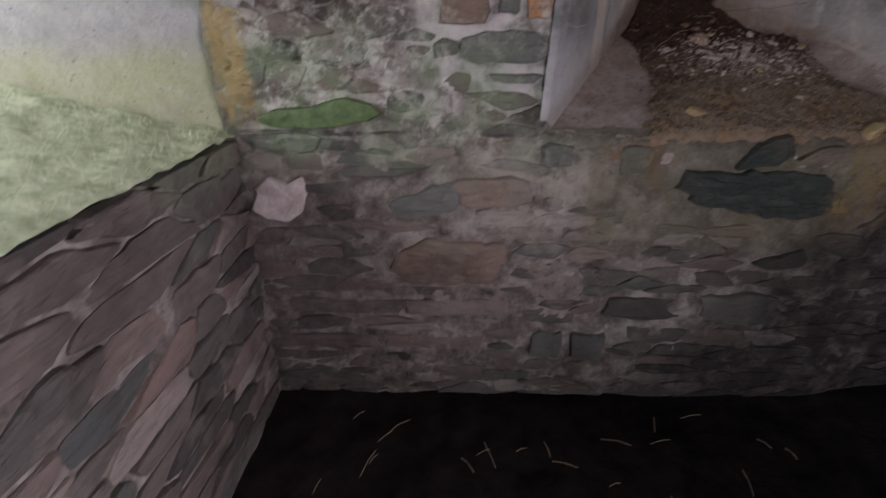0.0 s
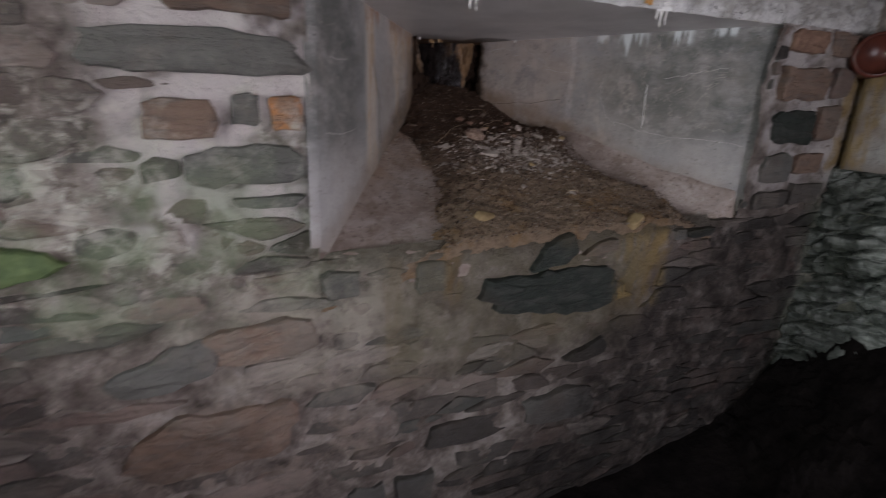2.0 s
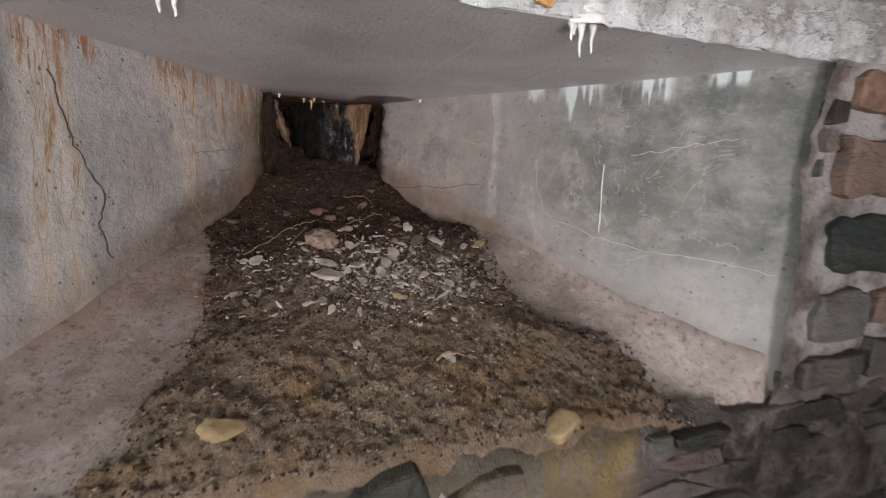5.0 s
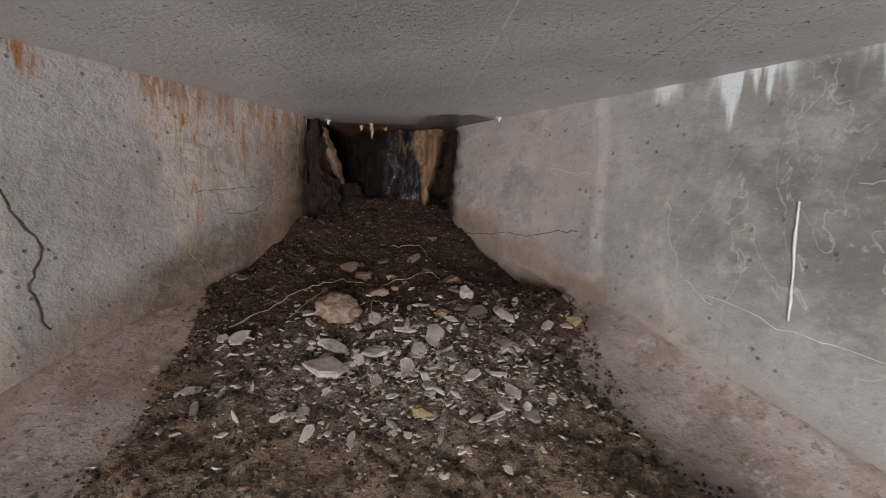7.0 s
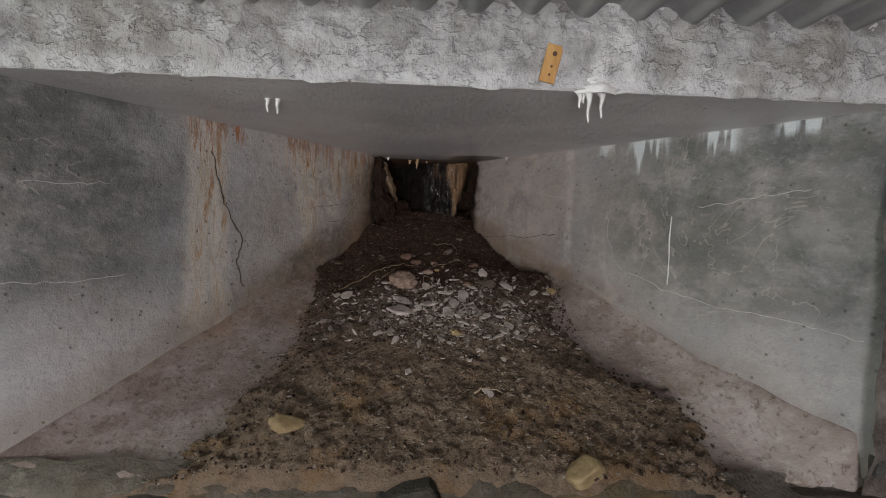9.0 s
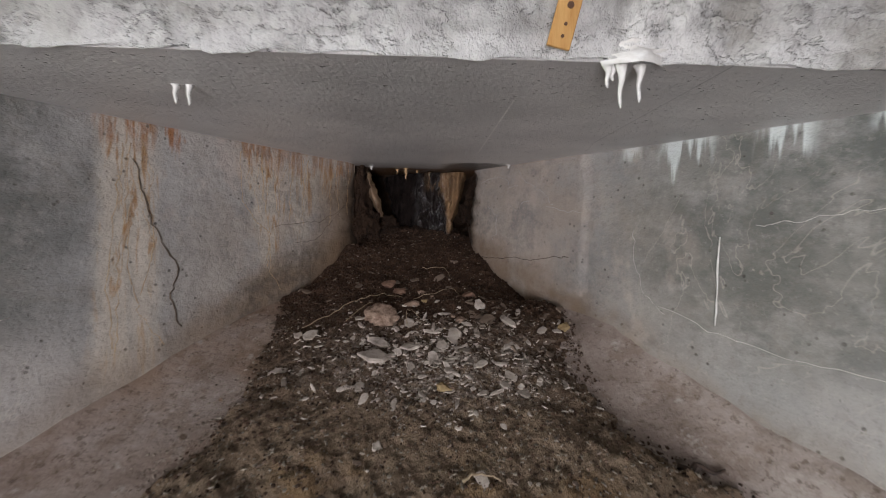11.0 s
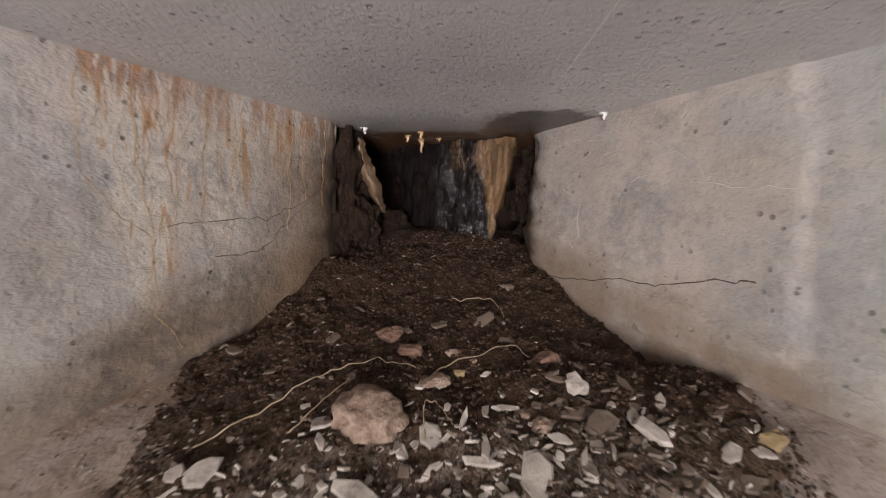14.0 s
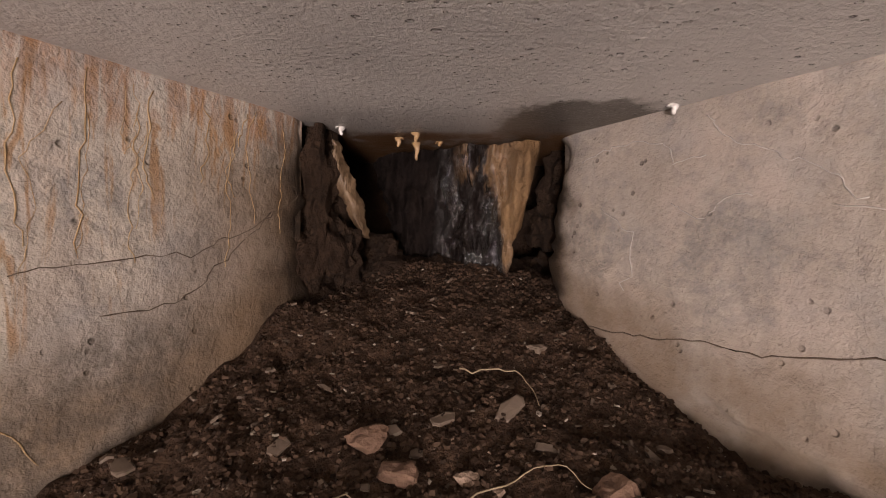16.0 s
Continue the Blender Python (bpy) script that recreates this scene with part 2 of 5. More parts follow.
    c = M.mix(M.step(grain, 0.54, 0.68, 0, 0.18), c, (0.14, 0.125, 0.11))
    c = M.mix(M.step(M.noise(110, 5, 0.75), 0.57, 0.66, 0, 0.25), c, (0.14, 0.12, 0.1))
    c = M.mix(M.step(M.noise(95, 5, 0.75), 0.55, 0.68, 0, 0.2), c, (0.56, 0.52, 0.47))
    c = M.mix(M.step(M.noise(9, 5, 0.62, None, 0.6), 0.46, 0.64, 0, 0.22), c, (0.46, 0.425, 0.385))
    c = M.mix(M.step(M.noise(12, 6, 0.66, None, 0.9), 0.5, 0.66, 0, 0.22), c, (0.2, 0.17, 0.14))
    if stains:
        slate = M.times(M.step(M.noise(7, 6, 0.7, None, 0.5), 0.48, 0.6), M.step(M.noise(75, 4, 0.75), 0.4, 0.6), M.step(y, 1.5, 1.7))
        c = M.mix(M.op("MULTIPLY", slate, M.step(y, 1.7, 1.85, 0.25, 0.5)), c, (0.17, 0.168, 0.165))
        c = M.mix(M.op("MULTIPLY", white, 0.75), c, (0.72, 0.76, 0.75))
        blush = M.times(M.step(M.noise(8, 5, 0.65, M.scaled(1.3, 1.3, 1.0)), 0.52, 0.64), M.step(y, 1.5, 1.7))
        c = M.mix(M.op("MULTIPLY", blush, 0.32), c, (0.6, 0.5, 0.43))
        c = M.mix(M.op("MULTIPLY", lime, M.step(fine, 0.5, 0.66, 0.0, 0.55)), c, (0.46, 0.32, 0.18))
        c = M.mix(M.op("MULTIPLY", rust, 0.6), c, (0.3, 0.14, 0.05))
        grey = M.times(M.step(M.noise(10, 5, 0.7), 0.52, 0.6), M.step(M.noise(55, 4, 0.7), 0.35, 0.6), M.step(y, 1.65, 1.8))
        c = M.mix(M.op("MULTIPLY", grey, 0.3), c, (0.2, 0.205, 0.21))
        c = M.mix(M.op("MULTIPLY", foot, M.step(y, 1.5, 1.9, 0.4, 0.8)), c, (0.19, 0.12, 0.065))
        c = M.mix(M.op("MULTIPLY", tint, 0.75), c, (0.15, 0.09, 0.045))
        c = M.mix(M.op("MULTIPLY", skim, M.step(M.noise(20, 5, 0.7), 0.3, 0.65, 0.26, 0.05)), c, (0.52, 0.46, 0.415))
        soak = M.times(left, M.step(M.op("ADD", low, M.op("MULTIPLY", M.noise(9, 5, 0.7), 0.16)), 0.52, 0.46), M.window(1, 1.74, 1.95, 0.04), M.step(M.noise(40, 4, 0.7), 0.3, 0.6))
        c = M.mix(M.op("MULTIPLY", soak, 0.7), c, (0.1, 0.08, 0.062))
        # near-black brown carries the gloom of the outer end
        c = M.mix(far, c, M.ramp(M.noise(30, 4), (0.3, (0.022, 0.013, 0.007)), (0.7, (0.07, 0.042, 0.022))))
    M.colour(c)
    M.bump(M.noise(7, 6, 0.6), 0.012, 0.6)
    M.bump(veins, 0.0005, 0.35)
    M.bump(M.op("SUBTRACT", 1.0, pit), 0.002, 0.7)
    M.bump(M.noise(48, 5, 0.7), 0.005, 0.7)
    M.bump(grain, 0.0014, 0.7)
    return M.m


def soffit_material():
    M = Mat("cast_concrete_soffit", 0.62)
    c = M.ramp(M.noise(4, 5, 0.6), (0.3, (0.52, 0.5, 0.485)), (0.7, (0.72, 0.69, 0.66)))
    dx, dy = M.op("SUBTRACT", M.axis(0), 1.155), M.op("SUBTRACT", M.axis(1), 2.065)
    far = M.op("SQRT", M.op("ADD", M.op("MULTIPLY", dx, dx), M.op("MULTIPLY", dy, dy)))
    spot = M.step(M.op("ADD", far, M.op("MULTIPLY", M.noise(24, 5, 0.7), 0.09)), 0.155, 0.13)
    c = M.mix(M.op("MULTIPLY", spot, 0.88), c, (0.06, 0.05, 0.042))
    speck = M.noise(240, 3, 0.7)
    c = M.mix(M.step(speck, 0.54, 0.68, 0, 0.25), c, (0.2, 0.19, 0.185))
    c = M.mix(M.step(speck, 0.46, 0.34, 0, 0.35), c, (0.6, 0.58, 0.56))
    c = M.mix(M.times(M.step(M.noise(2.5, 3), 0.45, 0.65), 0.3), c, (0.25, 0.24, 0.23))
    # soffit browned and dimmed towards the back, shade put into the colour
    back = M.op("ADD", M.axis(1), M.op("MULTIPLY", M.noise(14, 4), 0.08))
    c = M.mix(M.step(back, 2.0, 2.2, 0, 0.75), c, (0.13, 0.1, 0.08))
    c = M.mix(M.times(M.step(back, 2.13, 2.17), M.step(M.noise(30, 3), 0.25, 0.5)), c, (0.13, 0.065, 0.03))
    mark = M.op("ABSOLUTE", M.op("ADD", M.op("SUBTRACT", M.axis(0), 1.147), M.op("MULTIPLY", M.op("SUBTRACT", M.axis(1), 1.44), 0.0285)))
    mark = M.times(M.step(mark, 0.0016, 0.0006), M.window(1, 1.42, 1.84, 0.03), M.step(M.noise(60, 3), 0.3, 0.5, 0.3, 0.8))
    c = M.mix(mark, c, (0.8, 0.77, 0.73))
    seam = M.op("ABSOLUTE", M.op("SUBTRACT", M.axis(0), 1.331))
    c = M.mix(M.times(M.step(seam, 0.0014, 0.0005), M.step(M.axis(1), 1.72, 1.66), 0.5), c, (0.2, 0.19, 0.18))
    wob = M.scaled(1, 1.25, 1)
    warp = M.op("ADD", M.cells(48, wob), M.op("MULTIPLY", M.noise(90, 3), 0.3))
    bare = M.step(M.noise(14, 3), 0.47, 0.58)
    hole = M.op("MAXIMUM", M.step(warp, 0.2, 0.28), bare)
    small = M.op("ADD", M.cells(105, wob), M.op("MULTIPLY", M.noise(160, 2), 0.25))
    thin = M.op("MAXIMUM", M.step(small, 0.2, 0.3), M.step(M.noise(10, 3), 0.51, 0.6))
    c = M.mix(M.times(M.step(warp, 0.24, 0.17), M.op("SUBTRACT", 1.0, bare), 0.35), c, (0.12, 0.11, 0.105))
    M.colour(c)
    M.rough(M.step(M.noise(6, 4), 0.35, 0.65, 0.3, 0.46))
    M.bump(M.noise(9, 5, 0.6), 0.006, 0.5)
    M.bump(thin, 0.003, 1.0)
    M.bump(hole, 0.007, 1.0)
    M.bump(M.noise(150, 4, 0.75), 0.0022, 1.0)
    return M.m


def beam_material():
    M = Mat("limewashed_rough_concrete", 0.95)
    c = M.ramp(M.noise(17, 8, 0.74), (0.3, (0.24, 0.23, 0.21)), (0.5, (0.4, 0.39, 0.37)), (0.7, (0.6, 0.59, 0.565)))
    c = M.mix(M.times(M.step(M.noise(6, 5), 0.46, 0.58), 0.6), c, (0.26, 0.24, 0.205))
    c = M.mix(M.times(M.step(M.op("ADD", M.axis(2), M.op("MULTIPLY", M.noise(20, 4), 0.03)), 1.585, 1.605), 0.6), c, (0.13, 0.12, 0.105))
    drip = M.times(M.window(0, 1.205, 1.29, 0.02), M.step(M.noise(30, 4), 0.35, 0.6))
    c = M.mix(M.op("MULTIPLY", drip, 0.6), c, (0.75, 0.73, 0.7))
    lip = M.times(M.step(M.axis(2), 1.517, 1.495), M.step(M.noise(18, 4), 0.35, 0.55))
    c = M.mix(M.op("MULTIPLY", lip, 0.6), c, (0.72, 0.71, 0.69))
    crack = M.step(M.op("ABSOLUTE", M.op("SUBTRACT", M.noise(9, 5, 0.65, None, 0.5), 0.5)), 0.0, 0.01, 1.0, 0.0)
    c = M.mix(M.op("MULTIPLY", crack, 0.25), c, (0.14, 0.135, 0.13))
    flaked = M.step(M.noise(13, 6, 0.7, M.scaled(1, 1, 1.8)), 0.5, 0.53)
    c = M.mix(M.op("MULTIPLY", flaked, 0.35), c, (0.62, 0.61, 0.585))
    M.colour(c)
    M.bump(flaked, 0.004, 0.8)
    M.bump(M.noise(16, 6, 0.7), 0.014, 0.9)
    M.bump(M.noise(70, 5, 0.7), 0.006, 0.8)
    return M.m


def corrugated_material():
    M = Mat("lime_stained_corrugated_sheet", 0.7)
    c = M.ramp(M.noise(5, 5), (0.3, (0.2, 0.2, 0.195)), (0.6, (0.36, 0.355, 0.34)), (0.8, (0.5, 0.48, 0.45)))
    c = M.mix(M.step(M.noise(1, 3, vec=M.scaled(40, 3, 40)), 0.55, 0.75, 0, 0.5), c, (0.62, 0.6, 0.57))
    M.colour(c)
    M.bump(M.noise(50, 4), 0.003, 0.5)
    return M.m


def mortar_material():
    M = Mat("lime_mortar", 0.95, 0.0, 0.2)
    c = M.ramp(M.noise(11, 6, 0.7), (0.32, (0.05, 0.04, 0.033)), (0.48, (0.17, 0.14, 0.122)), (0.66, (0.38, 0.335, 0.3)))
    white = M.times(M.window(0, 0.02, 0.4, 0.07), M.step(M.axis(2), 0.93, 1.02), M.step(M.noise(9, 3), 0.3, 0.5))
    c = M.mix(M.op("MULTIPLY", white, 0.85), c, (0.66, 0.6, 0.58))
    white2 = M.times(M.window(0, 1.7, 2.12, 0.03), M.step(M.axis(2), 0.95, 1.05), M.step(M.noise(14, 3), 0.35, 0.6))
    c = M.mix(M.op("MULTIPLY", white2, 0.8), c, (0.5, 0.46, 0.44))
    M.colour(growth_and_shade(M, limed(M, c, 0.9)))
    M.bump(M.noise(26, 7, 0.7), 0.024, 1.0)
    M.bump(M.noise(110, 3), 0.004, 0.7)
    return M.m


def stone_material(name, stops, gloss=0.75, lime=0.6, growth=0.8, smear=0.7):
    M = Mat(name, gloss, 0.0, 0.3)
    c = M.ramp(M.random(), *stops)
    grain = M.noise(1.0, 5, 0.65, M.scaled(14, 14, 55), 0.6)
    c = M.mix(M.step(grain, 0.45, 0.7, 0, 0.55), c, (0.08, 0.075, 0.07))
    c = M.mix(M.step(M.noise(7, 6, 0.7), 0.5, 0.62, 0, smear), c, (0.18, 0.152, 0.128))
    c = M.mix(M.step(M.noise(3, 3), 0.5, 0.66, 0, 0.6), c, (0.06, 0.044, 0.036))
    M.colour(growth_and_shade(M, limed(M, c, lime), growth))
    M.rough(M.step(M.noise(20, 3), 0.3, 0.7, gloss - 0.2, gloss + 0.15))
    M.bump(grain, 0.012, 1.0)
    M.bump(M.noise(28, 6, 0.7), 0.014, 0.9)
    return M.m


def plain(name, a, b, rough=0.85, scale=20.0, bump=0.004, gloss_b=None, stretch=(1, 1, 1), per_island=False, spec=0.5, per_object=False):
    M = Mat(name, rough, 0.0, spec)
    v = M.scaled(*stretch)
    f = M.noise(scale, 5, 0.65, v)
    c = M.ramp(f, (0.3, a), (0.7, b))
    if per_island:
        r = M.geo.outputs["Random Per Island"]
        c = M.mix(M.step(r, 0.35, 1.0, 0, 0.8), c, b)
        c = M.mix(M.step(r, 0.35, 0.0, 0, 0.8), c, a)
    if per_object:
        c = M.mix(M.step(M.random(), 0.3, 1.0, 0, 0.5), c, a)
    M.colour(c)
    if gloss_b is not None:
        M.rough(M.step(f, 0.35, 0.65, rough, gloss_b))
    M.bump(f, bump, 0.8)
    return M.m


def plaster_material():
    M = Mat("stained_wall_plaster", 0.9)
    c = M.ramp(M.noise(4.5, 5, 0.6), (0.35, (0.16, 0.115, 0.09)), (0.5, (0.3, 0.26, 0.22)), (0.65, (0.42, 0.41, 0.39)))
    M.colour(growth_and_shade(M, c, 0.5))
    M.bump(M.noise(14, 6, 0.7), 0.016, 0.8)
    return M.m


def soil_material():
    M = Mat("dark_damp_soil", 0.85, 0.0, 0.25)
    c = M.ramp(M.noise(34, 6, 0.75), (0.3, (0.026, 0.014, 0.008)), (0.55, (0.07, 0.038, 0.022)), (0.75, (0.14, 0.082, 0.05)))
    dry = M.times(M.step(M.op("ADD", M.axis(1), M.op("MULTIPLY", M.noise(9, 4), 0.3)), 1.98, 1.6), M.step(M.noise(50, 5, 0.7), 0.2, 0.62, 0.35, 1.0))
    c = M.mix(M.op("MULTIPLY", dry, 0.85), c, (0.3, 0.22, 0.15))
    dx, dy = M.op("DIVIDE", M.op("SUBTRACT", M.axis(0), 1.06), 0.28), M.op("DIVIDE", M.op("SUBTRACT", M.axis(1), 1.63), 0.12)
    ring = M.op("ADD", M.op("ADD", M.op("MULTIPLY", dx, dx), M.op("MULTIPLY", dy, dy)), M.op("MULTIPLY", M.noise(14, 4), 1.2))
    dust = M.times(M.step(ring, 1.7, 0.7), M.step(M.noise(45, 5, 0.75), 0.42, 0.62))
    c = M.mix(M.op("MULTIPLY", dust, 0.8), c, (0.38, 0.32, 0.275))
    ochre = M.times(M.step(M.axis(1), 1.5, 1.38), M.step(M.noise(11, 4), 0.5, 0.62))
    c = M.mix(M.op("MULTIPLY", ochre, 0.6), c, (0.24, 0.14, 0.055))
    # soil colour falls off with depth to imitate the unlit outer end
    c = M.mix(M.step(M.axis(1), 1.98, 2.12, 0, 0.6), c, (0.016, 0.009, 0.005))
    M.colour(c)
    M.bump(M.noise(60, 6, 0.75), 0.012, 1.0)
    M.bump(M.noise(220, 3, 0.7), 0.003, 1.0)
    return M.m


def haunch_material():
    M = Mat("dusty_brown_concrete", 0.92, 0.0, 0.3)
    c = M.ramp(M.noise(6, 6, 0.7), (0.3, (0.19, 0.145, 0.12)), (0.5, (0.33, 0.27, 0.235)), (0.7, (0.46, 0.4, 0.365)))
    stain = M.times(M.step(M.axis(0), 0.95, 0.85), M.step(M.axis(1), 1.4, 1.56), M.step(M.noise(5, 4), 0.35, 0.6))
    c = M.mix(M.op("MULTIPLY", stain, 0.6), c, (0.26, 0.165, 0.1))
    c = M.mix(M.times(M.step(M.noise(16, 6, 0.75), 0.5, 0.64), 0.5), c, (0.17, 0.12, 0.085))
    c = M.mix(M.step(M.noise(70, 4, 0.7), 0.55, 0.66, 0, 0.6), c, (0.1, 0.07, 0.05))
    c = M.mix(M.step(M.noise(30, 5, 0.7), 0.58, 0.68, 0, 0.5), c, (0.5, 0.46, 0.41))
    M.colour(c)
    M.bump(M.noise(20, 6, 0.7), 0.008, 0.8)
    return M.m


HAUNCH = haunch_material()
CONCRETE = concrete_material("splay_concrete", True)
CONCRETE_PLAIN = concrete_material("shuttered_concrete", False)
SOFFIT = soffit_material()
BEAM = beam_material()
SHEET = corrugated_material()
MORTAR = mortar_material()
STONE = stone_material("rubble_stone", ((0.0, (0.035, 0.03, 0.027)), (0.22, (0.085, 0.075, 0.066)), (0.42, (0.15, 0.115, 0.098)), (0.6, (0.07, 0.075, 0.066)), (0.8, (0.17, 0.115, 0.095)), (1.0, (0.28, 0.245, 0.215))), 0.75, 0.5, 0.8, 0.45)
SLATE = stone_material("grey_slate", ((0.0, (0.085, 0.083, 0.076)), (1.0, (0.14, 0.135, 0.122))), 0.7, 0.25, 0.5, 0.4)
DARK_SLATE = stone_material("dark_green_slate", ((0.0, (0.02, 0.026, 0.021)), (1.0, (0.034, 0.04, 0.033))), 0.8, 0.0, 0.0, 0.06)
RUSTY = stone_material("rusty_stone", ((0.0, (0.55, 0.22, 0.06)), (1.0, (0.45, 0.19, 0.07))))
BROWN = stone_material("brown_sandstone", ((0.0, (0.15, 0.1, 0.075)), (1.0, (0.2, 0.135, 0.1))), 0.75, 0.3, 0.4, 0.5)
MOSSY = plain("wet_moss", (0.03, 0.055, 0.015), (0.11, 0.15, 0.055), 0.8, 30, 0.01)
SOIL = soil_material()
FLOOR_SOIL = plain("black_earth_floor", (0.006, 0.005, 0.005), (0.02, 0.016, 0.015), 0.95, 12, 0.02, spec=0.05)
GRAVEL = plain("brown_grit", (0.022, 0.012, 0.007), (0.085, 0.05, 0.032), 0.85, 60, 0.002, per_island=True, spec=0.25)
FLAKE = plain("pale_stone_flake", (0.28, 0.235, 0.195), (0.66, 0.585, 0.51), 0.85, 55, 0.003, per_object=True)
PINK = plain("pinkish_rubble", (0.15, 0.09, 0.06), (0.45, 0.33, 0.25), 0.95, 75, 0.008)
YELLOW = plain("yellow_stone", (0.17, 0.11, 0.05), (0.4, 0.3, 0.15), 0.8, 22, 0.005)
ROSY = plain("pale_rosy_stone", (0.24, 0.18, 0.165), (0.5, 0.43, 0.41), 0.9, 18, 0.01)
REDSTONE = plain("reddish_brown_stone", (0.1, 0.055, 0.036), (0.26, 0.155, 0.105), 0.9, 60, 0.006)
GREYCHIP = plain("grey_slate_chip", (0.08, 0.056, 0.04), (0.21, 0.155, 0.115), 0.7, 30, 0.003)
DRYGRIT = plain("dry_grit", (0.1, 0.08, 0.06), (0.36, 0.31, 0.25), 0.9, 60, 0.002, per_island=True, spec=0.25)
CALCITE = plain("white_calcite", (0.66, 0.63, 0.58), (0.86, 0.85, 0.82), 0.45, 40, 0.002)
CRUST = plain("grey_white_lime_crust", (0.4, 0.37, 0.34), (0.6, 0.56, 0.52), 0.8, 50, 0.003)
AMBER = plain("amber_calcite", (0.42, 0.24, 0.1), (0.62, 0.44, 0.26), 0.35, 40, 0.002)
WOOD = plain("orange_wood", (0.42, 0.2, 0.05), (0.6, 0.36, 0.13), 0.7, 30, 0.001, stretch=(4, 4, 0.6))
NAIL = plain("rusted_nail", (0.05, 0.025, 0.015), (0.12, 0.05, 0.02), 0.7, 60, 0.001)
TERRACOTTA = plain("red_clay_pipe", (0.055, 0.016, 0.011), (0.14, 0.04, 0.025), 0.35, 14, 0.002)
# near-black brown for the bore, which is capped 3 cm in
PIPE_DARK = plain("dark_pipe_bore", (0.02, 0.012, 0.01), (0.05, 0.03, 0.02), 0.6, 14, 0.002)
STRAW = plain("dry_grass", (0.24, 0.17, 0.1), (0.46, 0.36, 0.24), 0.7, 60, 0.0005)
TWIG = plain("dark_twig", (0.03, 0.02, 0.015), (0.08, 0.05, 0.035), 0.8, 60, 0.001)
def wet_rock_material():
    M = Mat("wet_black_flowstone", 0.15, 0.0, 1.0)
    f = M.noise(1.0, 6, 0.7, M.scaled(60, 30, 14), 0.4)
    c = M.ramp(f, (0.3, (0.004, 0.003, 0.003)), (0.7, (0.02, 0.014, 0.012)))
    run = M.noise(1.0, 4, 0.6, M.scaled(50, 30, 7), 0.5)
    lean = M.op("MULTIPLY", M.op("SUBTRACT", M.axis(2), 1.31), 0.14)
    spur = M.step(M.op("ADD", M.op("ADD", M.axis(0), lean), M.op("MULTIPLY", run, 0.05)), 1.108, 1.118)
    tan = M.op("MAXIMUM", spur, M.times(M.step(M.axis(0), 1.0, 1.05), M.step(run, 0.52, 0.6), M.step(M.axis(2), 1.40, 1.45)))
    c = M.mix(M.op("MULTIPLY", tan, 0.9), c, M.ramp(f, (0.3, (0.12, 0.065, 0.03)), (0.65, (0.33, 0.205, 0.11))))
    M.colour(c)
    wet = M.times(M.window(0, 0.99, 1.09, 0.02), M.step(M.noise(1, 4, 0.6, M.scaled(40, 30, 12)), 0.4, 0.55))
    M.put(M.b, "Specular IOR Level", M.op("ADD", 0.08, wet))
    M.rough(M.op("ADD", M.op("SUBTRACT", 0.8, M.op("MULTIPLY", wet, 0.7)), M.op("MULTIPLY", tan, 0.1)))
    M.bump(f, 0.008, 1.0)
    M.bump(M.noise(140, 3, 0.6), 0.004, 1.0)
    return M.m


WETROCK = wet_rock_material()
TAN = plain("tan_flowstone", (0.06, 0.034, 0.018), (0.28, 0.185, 0.11), 0.4, 22, 0.012, None, (3, 1, 0.7))
OCHRE = plain("ochre_seep_crust", (0.3, 0.17, 0.07), (0.5, 0.36, 0.2), 0.7, 25, 0.004, None, (2, 2, 0.6))
CRACK = plain("crack_shadow", (0.06, 0.042, 0.03), (0.14, 0.1, 0.07), 0.95, 60, 0.001)
GRASS = plain("pale_grass_mat", (0.2, 0.24, 0.13), (0.5, 0.52, 0.36), 0.9, 30, 0.01)

# ---------------------------------------------------------------- mesh helpers


def mesh_object(name, bm, material, smooth=False):
    me = bpy.data.meshes.new(name)
    bm.normal_update()
    bm.to_mesh(me)
    bm.free()
    me.materials.append(material)
    if smooth:
        me.polygons.foreach_set("use_smooth", [True] * len(me.polygons))
    return new(name, me)


def part(name, bm, material, parent, label="", smooth=False):
    ob = mesh_object(name, bm, material, smooth)
    ob.parent = parent
    if label:
        ob["label"] = label
    return ob


def thing(name, at, label, category, group="", kind=""):
    ob = new(name)
    ob.empty_display_size = 0.05
    ob.location = at
    return tagged(ob, label, category, group, kind)


def prism(plan, z0, z1, lean=()):
    """An upright solid over a plan; lean: shifts of x at the top, corner by corner."""
    bm = bmesh.new()
    lean = lean or [0.0] * len(plan)
    lo = [bm.verts.new((x, y, z0)) for x, y in plan]
    hi = [bm.verts.new((x + s, y, z1)) for (x, y), s in zip(plan, lean)]
    bm.faces.new(lo[::-1])
    bm.faces.new(hi)
    n = len(plan)
    for i in range(n):
        bm.faces.new((lo[i], lo[(i + 1) % n], hi[(i + 1) % n], hi[i]))
    bmesh.ops.recalc_face_normals(bm, faces=bm.faces)
    return bm


def block(x0, x1, y0, y1, z0, z1):
    return prism([(x0, y0), (x1, y0), (x1, y1), (x0, y1)], z0, z1)


def sheet(nu, nv, f):
    """A grid of nu x nv cells; f(u, v) gives the place for u, v in 0..1."""
    bm = bmesh.new()
    vs = [[bm.verts.new(f(i / nu, j / nv)) for i in range(nu + 1)] for j in range(nv + 1)]
    for j in range(nv):
        for i in range(nu):
            bm.faces.new((vs[j][i], vs[j][i + 1], vs[j + 1][i + 1], vs[j + 1][i]))
    return bm


def nz(x, y, z=0.0, scale=1.0):
    return noise.fractal(Vector((x, y, z)) * scale, 1.0, 2.0, 4)


